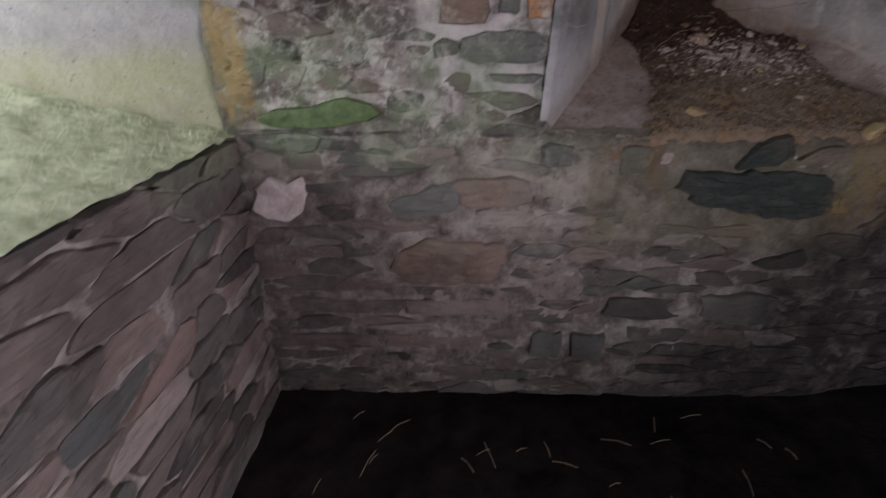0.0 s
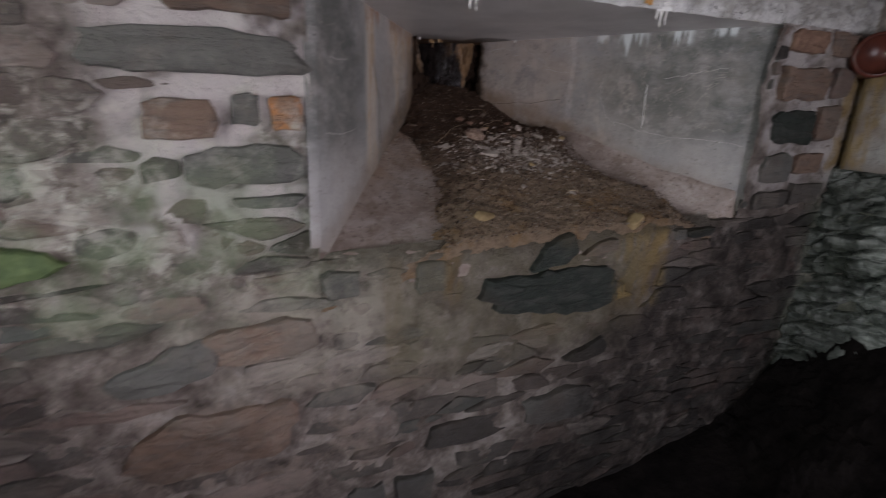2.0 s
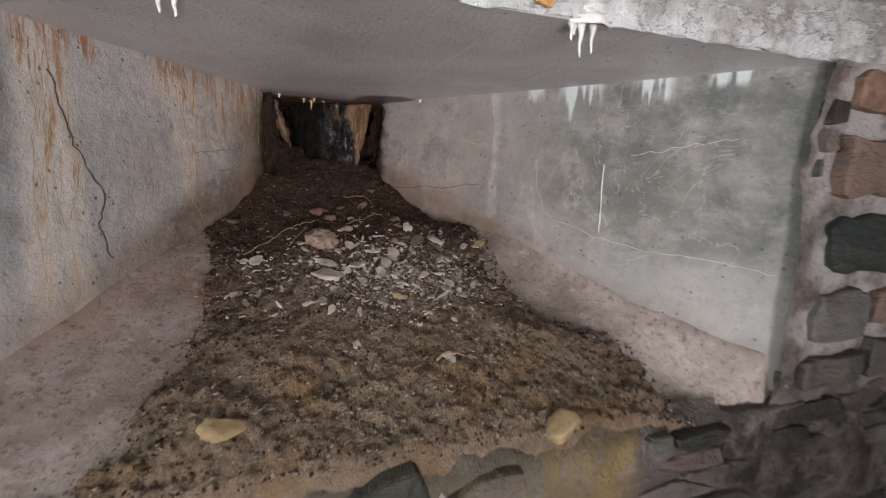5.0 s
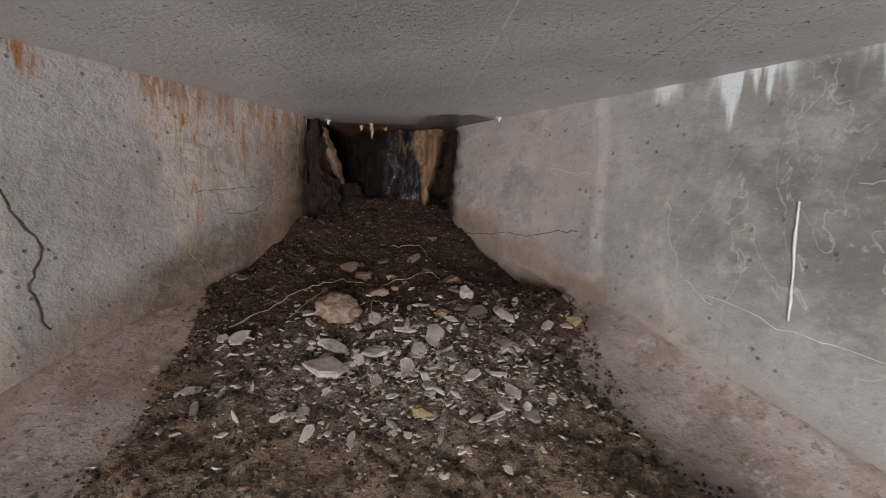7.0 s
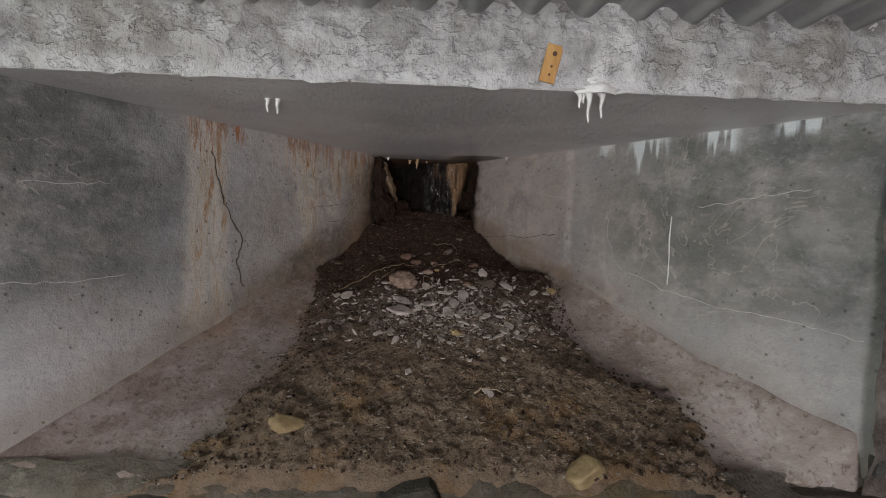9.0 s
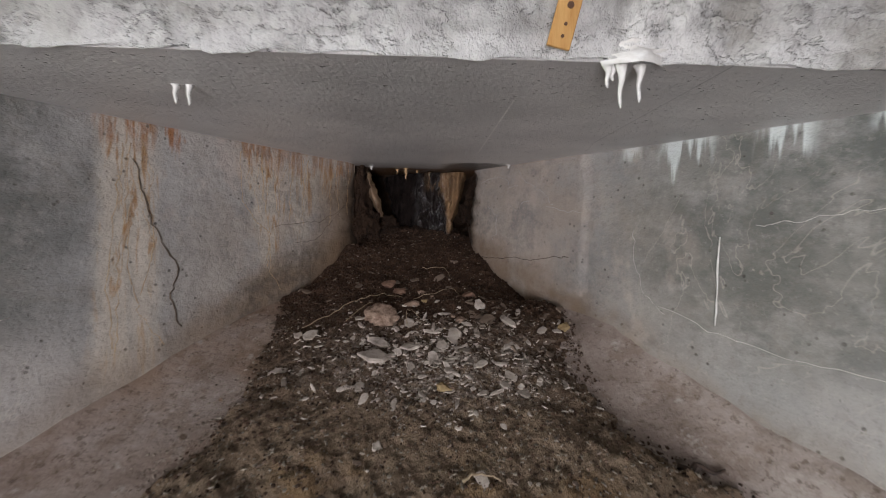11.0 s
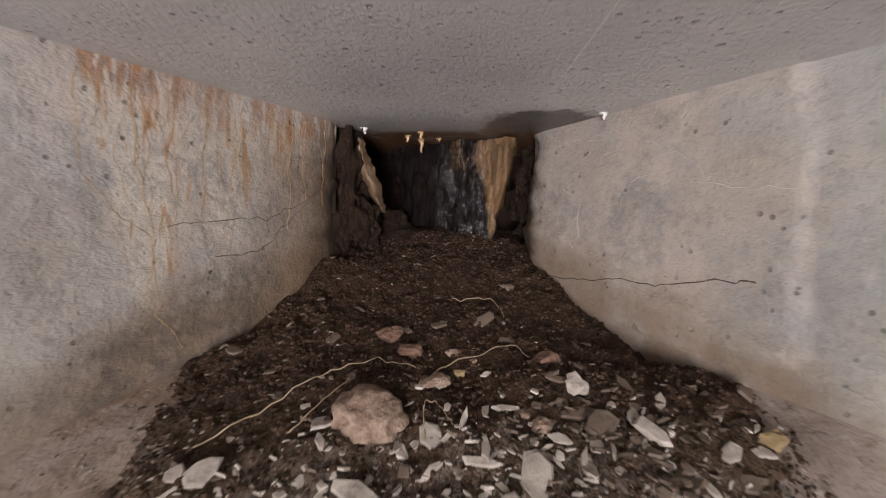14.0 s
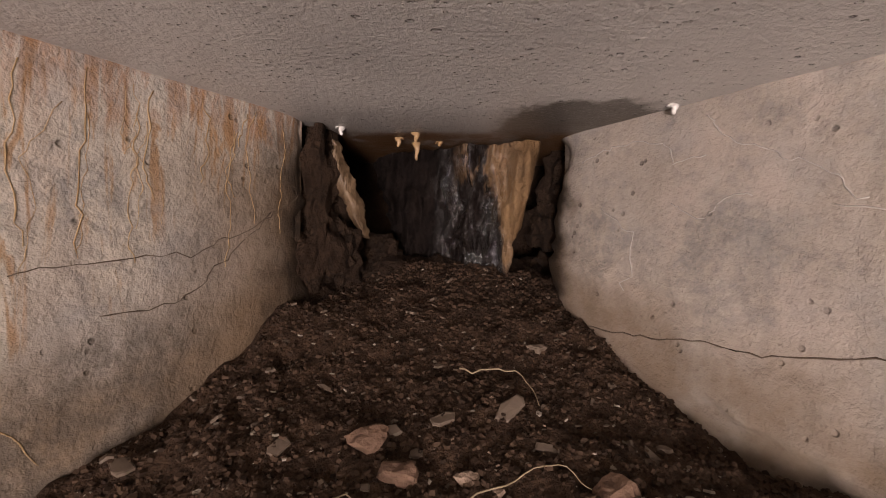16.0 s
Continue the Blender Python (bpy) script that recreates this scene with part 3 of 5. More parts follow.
def tube(points, radii, sides=6):
    bm = bmesh.new()
    rings = []
    for i, p in enumerate(points):
        p = Vector(p)
        a, b = Vector(points[max(i - 1, 0)]), Vector(points[min(i + 1, len(points) - 1)])
        d = (b - a).normalized()
        s = d.orthogonal().normalized()
        q = d.cross(s)
        r = radii[i] if isinstance(radii, (list, tuple)) else radii
        rings.append([bm.verts.new(p + r * (s * math.cos(k * math.tau / sides) + q * math.sin(k * math.tau / sides))) for k in range(sides)])
    for a, b in zip(rings, rings[1:]):
        for k in range(sides):
            bm.faces.new((a[k], a[(k + 1) % sides], b[(k + 1) % sides], b[k]))
    bm.faces.new(rings[0][::-1])
    bm.faces.new(rings[-1])
    bmesh.ops.recalc_face_normals(bm, faces=bm.faces)
    return bm


def rock(sx, sy, sz, seed, sub=2, rough=0.35, flat=0.0, cuts_n=7):
    """An angular broken stone with its lowest point near z = 0."""
    bm = bmesh.new()
    bmesh.ops.create_icosphere(bm, subdivisions=sub, radius=1)
    rnd = random.Random(seed)
    cuts = [(Vector((rnd.gauss(0, 1), rnd.gauss(0, 1), rnd.gauss(0, 1))).normalized(), rnd.uniform(0.5, 0.85)) for _ in range(cuts_n)]
    for v in bm.verts:
        p = v.co.copy()
        for n, d in cuts:
            k = p.dot(n)
            if k > d:
                p -= n * (k - d)
        p *= 1 + rough * 0.5 * noise.noise(p * 2.3 + Vector((seed * 1.7, 0, 0))) + rough * 0.25 * noise.noise(p * 6.5 + Vector((0, seed * 1.3, 0)))
        if flat and p.z > flat:
            p.z = flat + 0.15 * (p.z - flat)
        v.co = Vector((p.x * sx, p.y * sy, p.z * sz))
    return bm


# ---------------------------------------------------------------- plan
FLOOR = -0.03
WEST, EAST, NORTH, SOUTH = -0.505, 2.13, 1.285, -1.65
SOFF = 1.487            # underside of the embrasure's slab
ROOF = 1.592            # crown of the corrugated sheets


def splay_left(y):
    return 0.366 + 0.605 * (y - 1.27)


def splay_right(y):
    return 1.683 - 0.63 * (y - 1.28)


def sill_z(y):
    return 0.93 + 0.45 * (y - 1.29)


# floor of the room, with rubble banked up towards the east wall
def floor_place(u, v):
    x, y = WEST - 0.05 + u * (EAST - WEST + 0.1), SOUTH - 0.05 + v * (NORTH - SOUTH + 0.15)
    bank = max(0.0, min(1.0, (x - 1.1) / 1.0)) ** 2 * max(0.0, min(1.0, (y + 0.9) / 1.6))
    return x, y, FLOOR + 0.22 * bank + 0.02 * nz(x, y, 3, 4)


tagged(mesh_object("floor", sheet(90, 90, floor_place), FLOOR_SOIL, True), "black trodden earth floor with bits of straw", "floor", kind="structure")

# corrugated ceiling
PITCH = 0.0735


def ceiling_place(u, v):
    x, y = WEST - 0.1 + u * (EAST - WEST + 0.2), SOUTH - 0.1 + v * (NORTH - SOUTH + 0.105)
    return x, y, ROOF + 0.012 * math.cos(math.tau * x / PITCH) + 0.004 * nz(x, y, 1, 3)


tagged(mesh_object("ceiling", sheet(36 * 12, 24, ceiling_place), SHEET, True), "grey lime-stained corrugated sheet ceiling", "ceiling", kind="structure")
tagged(mesh_object("roof_slab", block(-1.5, 2.5, SOUTH - 0.4, 2.6, 1.63, 1.9), CONCRETE_PLAIN), "thick concrete roof slab over the room", "roof", kind="structure")

# north wall: rubble masonry with a concrete embrasure through it
north = tagged(new("wall_north"), "rubble stone wall with a concrete gun opening", "wall", kind="structure")


def batter(z):
    """The rubble stands out a little further at its head than at its foot."""
    return NORTH + 0.02 - 0.03 * max(0.0, min(1.5, z)) / 1.0


def rough_panel(x0, x1, z0, z1, step=0.014):
    def f(u, v):
        z = z0 + v * (z1 - z0)
        x = x0 + u * (x1 - x0)
        back = 0.8 * max(0.0, z - 0.9) if z1 < 1.0 else 0.0
        return x, back + batter(z) + 0.016 * nz(x, z, 7, 5) + 0.010 * nz(x, z, 2, 18), z
    return sheet(max(2, int((x1 - x0) / step)), max(2, int((z1 - z0) / step)), f)


part("masonry_core", block(WEST - 0.3, 0.335, 1.32, 1.6, FLOOR - 0.3, 1.486), MORTAR, north)
part("masonry_core", block(0.335, 1.70, 1.32, 1.6, FLOOR - 0.3, 0.90), MORTAR, north)
part("masonry_core", block(1.705, EAST + 0.3, 1.32, 1.6, FLOOR - 0.3, 1.486), MORTAR, north)
part("mortar_bed", rough_panel(WEST - 0.02, 0.356, 0.90, 1.488), MORTAR, north, "pale crumbling lime mortar", True)
part("mortar_bed", rough_panel(WEST - 0.02, EAST + 0.02, FLOOR - 0.05, 0.930), MORTAR, north, "brown damp mortar", True)
part("mortar_bed", rough_panel(1.668, EAST + 0.02, 0.90, 1.488), MORTAR, north, "pale crumbling lime mortar", True)

# concrete embrasure
jl = [(0.371, 1.302), (splay_left(2.06) - 0.012, 2.06), (0.80, 2.085), (0.80, 2.5), (-0.8, 2.5), (-0.8, 1.605), (0.317, 1.605), (0.335, 1.305)]
jr = [(1.683, 1.302), (1.700, 1.305), (1.725, 1.605), (2.5, 1.605), (2.5, 2.5), (1.21, 2.5), (1.20, 2.165), (splay_right(2.135) + 0.012, 2.135)]
def on_left(y, z, out=0.0):
    return splay_left(y) + 0.03 * (z - 1.1) * max(0.0, 1 - (y - 1.27) / 0.35) + out, y, z


def on_right(y, z, out=0.0):
    return splay_right(y) - out, y, z


def swell(side, y, z):
    """How far the cast face of a splay stands proud: slight waves, board steps and skim coats."""
    h = 0.0022 * nz(y, z, 3 + side, 4) + 0.0014 * nz(y, z, 5 + side, 17) + 0.0009 * nz(y, z, 8 + side, 45)
    h += 0.0012 * math.tanh(60 * (z - 1.345 - 0.01 * nz(y, 2, 1, 6))) * max(0.0, min(1.0, (1.62 - y) / 0.1))
    if side > 0:
        edge = 1.786 + 0.012 * nz(z, 1, 4, 9) + 0.006 * nz(z, 1, 6, 40)
        low = 1.19 + 0.02 * nz(y, 3, 2, 12)
        h += 0.007 * max(0.0, min(1.0, (y - edge) / 0.005)) * max(0.0, min(1.0, (z - low) / 0.006))
        foot = 1.095 + 0.45 * (y - 1.55) + 0.015 * nz(y, 7, 2, 9)
        h += 0.009 * max(0.0, min(1.0, (foot - z) / 0.012)) * max(0.0, min(1.0, (y - 1.6) / 0.05))
    # the outer arris is broken and rounded
    last = 2.07 if side < 0 else 2.145
    tail = max(0.0, (y - last + 0.07 + 0.03 * nz(z, 2, side, 12)) / 0.07)
    return h - 0.022 * tail ** 3


def coat(side):
    f = on_left if side < 0 else on_right

    def g(u, v):
        y = 1.262 + u * 0.808 if side < 0 else 1.274 + u * 0.871
        low = 0.89 + 0.065 * max(0.0, 1 - (y - 1.262) / 0.09)
        z = low + v * (SOFF + 0.002 - low)
        return f(y, z, -0.02 if u == 0 else swell(side, y, z))
    return sheet(190, 120, g)


part("splay_core", prism(jl, 0.895, SOFF), CONCRETE, north)
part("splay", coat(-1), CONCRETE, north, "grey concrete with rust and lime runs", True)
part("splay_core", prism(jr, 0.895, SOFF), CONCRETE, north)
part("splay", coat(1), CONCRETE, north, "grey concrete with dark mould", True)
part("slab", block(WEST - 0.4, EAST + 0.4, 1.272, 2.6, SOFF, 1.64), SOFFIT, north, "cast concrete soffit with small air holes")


def beam_place(u, v):
    x, z = WEST - 0.02 + u * (EAST - WEST + 0.04), SOFF - 0.001 + v * 0.125
    e = (0.009 * nz(x, z, 2, 14) + 0.0035 * nz(x, z, 6, 55) + 0.002 * nz(x, z, 9, 130)) * (1 if 0.02 < v < 0.98 else 0.3)
    return x, 1.266 - 0.006 * math.sin(math.pi * min(1, v * 1.2)) + e, z + 0.006 * nz(x, 5, 2, 18) * (v < 0.05)


part("beam_face", sheet(620, 34, beam_place), BEAM, north, "rough limewashed concrete edge", True)


def haunch_z(x, y):
    """Top of the concrete sill: a shallow trough with its sides swept up to the splays."""
    a, b = splay_left(y), splay_right(y)
    near = max(0.0, min(1.0, (1.92 - y) / 0.2))
    front = max(0.0, min(1.0, (1.5 - y) / 0.2))
    z = sill_z(y) - 0.022 - 0.012 * max(0.0, min(1.0, (y - 1.75) / 0.15)) + 0.004 * nz(x, y, 4, 9)
    z += 0.018 * max(0.0, 1 - max(0.0, x - a) / 0.2) ** 2 * near
    z += (0.05 + 0.04 * front) * max(0.0, 1 - max(0.0, b - x) / 0.15) ** 2 * near
    dip = max(0.0, min(1.0, (x - 1.05) / 0.17)) * max(0.0, min(1.0, (y - 1.8) / 0.1)) * max(0.0, min(1.0, (2.2 - y) / 0.1))
    bank = max(0.0, min(1.0, (0.95 - x) / 0.12)) * max(0.0, min(1.0, (y - 1.92) / 0.1))
    return z - 0.026 * dip * dip + 0.03 * bank * bank


def sill_place(u, v):
    y = 1.287 + v * 1.02
    a, b = splay_left(y) - 0.03, splay_right(y) + 0.03
    x = a + u * (b - a)
    return x, y + 0.01 * nz(x, 1, 1, 5) * (v < 0.04), haunch_z(x, y) - 0.07 * (v == 0)


part("sill", sheet(120, 90, sill_place), HAUNCH, north, "smooth dusty concrete haunch", True)
part("sill_base", prism([(0.30, 1.32), (1.72, 1.32), (1.3, 2.45), (0.8, 2.45)], 0.5, 0.9), MORTAR, north)
part("foundation", block(-0.8, 2.5, 1.6, 2.5, FLOOR - 0.3, 0.893), CONCRETE_PLAIN, north)
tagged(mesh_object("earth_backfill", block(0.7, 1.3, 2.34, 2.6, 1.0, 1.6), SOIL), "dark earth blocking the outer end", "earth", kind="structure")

# west wall: low rubble wall under a second, open embrasure
west = tagged(new("wall_west"), "rubble stone wall under an open embrasure with a mossy sill", "wall", kind="structure")


def west_panel(u, v):
    y, z = -0.9 + u * 2.2, FLOOR - 0.05 + v * 0.95
    return WEST + 0.012 * nz(y, z, 9, 6), y, z


part("masonry_core", block(WEST - 0.35, WEST - 0.03, SOUTH, 1.32, FLOOR - 0.3, 0.885), MORTAR, west)
part("foundation", block(-1.5, WEST - 0.36, -0.9, 1.6, FLOOR - 0.3, 0.88), CONCRETE_PLAIN, west)
part("mortar_bed", sheet(70, 30, west_panel), MORTAR, west, "brown damp mortar", True)
wl = [(WEST, 1.295), (WEST, 1.6), (-1.5, 1.6), (-1.5, 0.86), (-1.42, 0.86)]
wr = [(WEST, -0.06), (-1.42, 0.34), (-1.5, 0.34), (-1.5, -0.9), (WEST, -0.9)]
part("splay", prism(wl, 0.5, 1.64), CONCRETE_PLAIN, west, "weathered grey concrete")
part("splay", prism(wr, 0.5, 1.64), CONCRETE_PLAIN, west, "weathered grey concrete")
part("masonry_core", block(-1.5, WEST, SOUTH - 0.3, -0.9, FLOOR - 0.3, 1.64), MORTAR, west)
part("slab", block(-1.5, WEST, -0.95, 1.62, 1.56, 1.66), SOFFIT, west)


def west_sill(u, v):
    x, y = WEST + 0.01 - u * 0.95, -0.1 + v * 1.42
    return x, y, 0.9 + 0.32 * u + 0.012 * nz(x, y, 2, 12)


part("sill", sheet(40, 60, west_sill), GRASS, west, "sill under pale green grass and moss", True)

# east and south walls
east = tagged(new("wall_east"), "damp stone wall with plastered upper part", "wall", kind="structure")


def east_panel(u, v):
    y, z = -0.35 + u * (NORTH + 0.39), FLOOR - 0.05 + v * 1.68
    return EAST + 0.012 * nz(y, z, 5, 6), y, z


# the gap at y -1.15 to -0.35 is added, unseen, for the east lamp
for y0, y1, z0, z1 in ((SOUTH - 0.3, -1.15, FLOOR - 0.3, 1.64), (-0.35, 1.6, FLOOR - 0.3, 1.64), (-1.15, -0.35, FLOOR - 0.3, 1.0), (-1.15, -0.35, 1.5, 1.64)):
    part("masonry_core", block(EAST + 0.03, EAST + 0.35, y0, y1, z0, z1), MORTAR, east)
part("mortar_bed", sheet(60, 60, east_panel), MORTAR, east, "green-stained wet mortar", True)
# unseen closing wall; its doorway is added to go with the south lamp
south = tagged(new("wall_south"), "unseen plain concrete wall with an added doorway for light", "wall", kind="structure")
part("wall_panel", block(WEST - 0.3, 0.65, SOUTH - 0.3, SOUTH, FLOOR - 0.3, 1.64), CONCRETE_PLAIN, south)
part("wall_panel", block(1.55, EAST + 0.3, SOUTH - 0.3, SOUTH, FLOOR - 0.3, 1.64), CONCRETE_PLAIN, south)
part("ground_sill", block(0.65, 1.55, SOUTH - 0.3, SOUTH, FLOOR - 0.3, FLOOR - 0.01), CONCRETE_PLAIN, south)

# ground outside
def ground_place(u, v):
    return -40 + 80 * u, -40 + 80 * v, -0.34


tagged(mesh_object("ground", sheet(8, 8, ground_place), GRASS), "grassy ground outside", "ground", kind="structure")

# ---------------------------------------------------------------- debris in the embrasure
RUB_L = ((1.24, 0.62), (1.31, 0.632), (1.42, 0.698), (1.56, 0.742), (1.69, 0.752), (1.80, 0.737), (1.86, 0.722), (1.93, 0.735), (1.99, 0.765), (2.09, 0.82), (2.4, 0.9))
RUB_R = ((1.24, 1.50), (1.31, 1.483), (1.44, 1.47), (1.55, 1.335), (1.68, 1.31), (1.79, 1.307), (1.86, 1.30), (1.92, 1.285), (2.0, 1.245), (2.09, 1.2), (2.4, 1.1))


def along(table, y):
    for (a, p), (b, q) in zip(table, table[1:]):
        if y <= b:
            return p + (q - p) * max(0.0, y - a) / (b - a)
    return table[-1][1]


def debris_z(x, y):
    """Top of the soil, which thins out to nothing on the concrete."""
    w = min(x - along(RUB_L, y), along(RUB_R, y) - x) + 0.035 * nz(x, y, 8, 11) + 0.02 * nz(x, y, 2, 42)
    k = max(0.0, min(1.0, w / 0.15))
    lift = 0.03 * k * (2 - k) + 0.003 * min(1.0, max(0.0, w) / 0.01) if w > 0 else 0.35 * w
    lump = 0.008 * nz(x, y, 3, 14) + 0.005 * nz(x, y, 5, 50) + 0.003 * nz(x, y, 6, 120)
    return haunch_z(x, y) + lift + lump * min(1.0, 3 * k) - 0.2 * max(0.0, y - 2.16)


def debris_place(u, v):
    y = 1.283 + v * 1.06
    a, b = splay_left(y) - 0.02, splay_right(y) + 0.02
    x = a + u * (b - a)
    return x, y, debris_z(x, y) - (0.035 if v == 0 else 0.0)


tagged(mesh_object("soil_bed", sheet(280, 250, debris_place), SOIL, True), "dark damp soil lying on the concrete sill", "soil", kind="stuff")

# grit: small chips all over the soil
rnd = random.Random(11)


def chip_into(bm, x, y, z, s, flat, rr):
    n = rr.choice((4, 5, 5, 6))
    spin, el = rr.uniform(0, math.tau), rr.uniform(0.45, 1.0)
    tilt = Euler((rr.gauss(0.42, 0.16), rr.gauss(0, 0.16), rr.uniform(0, math.tau))).to_matrix()
    top, low = [], []
    for k in range(n):
        a = spin + math.tau * (k + rr.uniform(-0.3, 0.3)) / n
        r = s * rr.uniform(0.7, 1.1)
        p = Vector((math.cos(a) * r, math.sin(a) * r * el, 0))
        top.append(bm.verts.new(Vector((x, y, z)) + tilt @ (p * 0.85 + Vector((0, 0, flat * s)))))
        low.append(bm.verts.new(Vector((x, y, z)) + tilt @ (p - Vector((0, 0, flat * s * 0.6)))))
    bm.faces.new(top)
    for k in range(n):
        bm.faces.new((low[k], low[(k + 1) % n], top[(k + 1) % n], top[k]))


def scatter(name, count, lo, hi, mat, label, sel=None, seed=1, flat=0.35, spill=0.035):
    rr = random.Random(seed)
    bm = bmesh.new()
    made = 0
    while made < count:
        y = rr.uniform(1.275, 2.16)
        x = rr.uniform(along(RUB_L, y) - spill, along(RUB_R, y) + 0.03) - rr.random() ** 3 * spill
        if not splay_left(y) + 0.01 < x < splay_right(y) - 0.01 or (sel and rr.random() > sel(x, y)):
            continue
        s = lo + (hi - lo) * rr.random() ** 2.6
        chip_into(bm, x, y, max(debris_z(x, y), haunch_z(x, y)) + 0.1 * s, s, flat, rr)
        made += 1
    return tagged(mesh_object(name, bm, mat), label, "gravel", kind="stuff")


scatter("gravel", 24000, 0.0008, 0.0042, GRAVEL, "fine brown stone grit strewn over the soil", lambda x, y: 0.25 + 0.75 * min(1.0, max(0.0, (y - 1.6) / 0.25)), seed=2, flat=0.5, spill=0.008)
scatter("gravel", 900, 0.0008, 0.003, DRYGRIT, "grey grit strewn beside the soil on the haunch", lambda x, y: math.exp(-((y - 1.62) / 0.16) ** 2) * (x < 0.8), seed=12, spill=0.11)
scatter("gravel", 260, 0.004, 0.013, GREYCHIP, "grey-brown slate chips beside the haunch", lambda x, y: math.exp(-((y - 1.72) / 0.07) ** 2 - ((x - 1.2) / 0.12) ** 2), seed=9, flat=0.15)
scatter("gravel", 750, 0.002, 0.008, GREYCHIP, "grey slate chips strewn over the soil", seed=3, flat=0.2)
scatter("gravel", 200, 0.0015, 0.0055, PINK, "small reddish brown stone chips", seed=5)


def pale_zone(x, y):
    return math.exp(-((y - 1.64) / 0.09) ** 2 - ((x - 1.07) / 0.2) ** 2)


scatter("gravel", 1500, 0.0012, 0.008, FLAKE, "small pale stone crumbs", pale_zone, seed=4, flat=0.2)
scatter("gravel", 5000, 0.001, 0.0045, DRYGRIT, "dry grey-brown grit near the sill edge", lambda x, y: math.exp(-max(0.0, y - 1.45) / 0.2), seed=8, flat=0.25)
scatter("gravel", 110, 0.0012, 0.004, FLAKE, "small pale stone crumbs", seed=6, flat=0.2)

# loose stones that stand out
def rest(ob, x, y, sink=0.0, turn=0.0, lean=24.0):
    ob.matrix_world = pose(x, y, max(debris_z(x, y), haunch_z(x, y)) - sink, lean, 0, 0) @ pose(0, 0, 0, 0, 0, turn)
    return ob


def flake(seed, s):
    rr = random.Random(seed)
    bm = bmesh.new()
    n = rr.choice((5, 6, 7, 8))
    el = rr.choice((0.2, 0.3, 0.35, 0.45, 0.6, 0.75))
    rings = []
    for r, z in ((1.0, -0.06), (1.03, 0.015), (0.86, 0.05)):
        rings.append([])
        r2 = random.Random(seed + 5)
        for k in range(n):
            a = math.tau * (k + r2.uniform(-0.35, 0.35)) / n
            q = s * 0.5 * r * r2.uniform(0.74, 1.1)
            rings[-1].append(bm.verts.new((math.cos(a) * q, math.sin(a) * q * el, s * (z + rr.uniform(-0.02, 0.03)))))
    for a, b in zip(rings, rings[1:]):
        for k in range(n):
            bm.faces.new((a[k], a[(k + 1) % n], b[(k + 1) % n], b[k]))
    bm.faces.new(rings[-1])
    bm.faces.new(rings[0][::-1])
    return bm


FLAKES = [(1.094, 1.698, 0.066), (0.953, 1.677, 0.05), (0.954, 1.631, 0.066), (1.015, 1.666, 0.046), (1.051, 1.706, 0.042), (1.056, 1.637, 0.045),
          (1.232, 1.704, 0.04), (1.19, 1.607, 0.034), (1.176, 1.585, 0.028), (1.116, 1.597, 0.022), (1.137, 1.561, 0.024), (1.042, 1.553, 0.03),
          (0.938, 1.57, 0.032), (0.984, 1.463, 0.027), (1.126, 1.419, 0.036)]
rr = random.Random(21)
spots = list(FLAKES)
while len(spots) < 150:
    y, x = rr.gauss(1.65, 0.07), rr.gauss(1.08, 0.14)
    if 1.5 < y < 1.8 and along(RUB_L, y) < x < along(RUB_R, y):
        spots.append((x, y, 0.012 + 0.03 * rr.random() ** 2))
for i, (x, y, s) in enumerate(spots):
    ob = mesh_object("stone_flake", flake(100 + i, s * 0.9), FLAKE)
    rest(ob, x, y, -0.002, rr.uniform(0, 360), 24 + rr.gauss(0, 12))
    tagged(ob, "pale grey flat stone flake lying on dark soil", "stone flake", "flakes on the soil")

for i, (x, y, s) in enumerate([(1.144, 1.765, 0.044), (1.16, 1.749, 0.04), (1.062, 1.905, 0.036), (1.086, 1.872, 0.028), (1.129, 1.80, 0.03), (1.006, 1.89, 0.024),
                               (0.768, 1.857, 0.03), (0.883, 1.863, 0.022), (1.2, 1.80, 0.03), (0.83, 1.82, 0.028), (0.90, 1.93, 0.02), (1.17, 1.88, 0.022)]):
    ob = mesh_object("slate_chip", flake(300 + i, s), GREYCHIP)
    rest(ob, x, y, -0.002, rr.uniform(0, 360), 24 + rr.gauss(0, 9))
    tagged(ob, "dark grey slate chip half bedded in soil", "slate chip", "slate chips on the soil")


def loose(name, x, y, s, mat, label, seed, el=0.7, h=0.5, sink=0.2, turn=0.0, sub=3, cuts=9):
    ob = mesh_object(name, rock(s / 2, s / 2 * el, s / 2 * h, seed, sub, 0.45, cuts_n=cuts), mat, cuts < 4)
    rest(ob, x, y, -s / 2 * h * (1 - sink) * 0.6, turn, 24)
    return tagged(ob, label, "stone")


loose("mortar_lump", 0.949, 1.746, 0.068, PINK, "crumbly pinkish lump of old mortar on soil", 1, 0.9, 0.5, sub=4, cuts=2)
loose("red_stone", 0.949, 1.872, 0.04, REDSTONE, "reddish brown broken stone on dark soil", 2, 0.7, 0.4, turn=20)
loose("red_stone", 0.977, 1.841, 0.03, REDSTONE, "small reddish brown stone on dark soil", 3, 0.8, 0.5)
loose("pink_stone", 1.006, 1.795, 0.032, PINK, "small pinkish stone on dark soil", 4, 0.7, 0.5)
loose("pink_stone", 1.148, 1.790, 0.03, FLAKE, "small whitish rounded stone on dark soil", 5, 0.8, 0.8)
loose("red_stone", 1.129, 1.838, 0.036, REDSTONE, "dull red broken stone on dark soil", 6, 0.7, 0.5)
loose("brick_piece", 1.317, 1.755, 0.03, YELLOW, "orange-yellow brick fragment by the concrete haunch", 7, 0.7, 0.7)
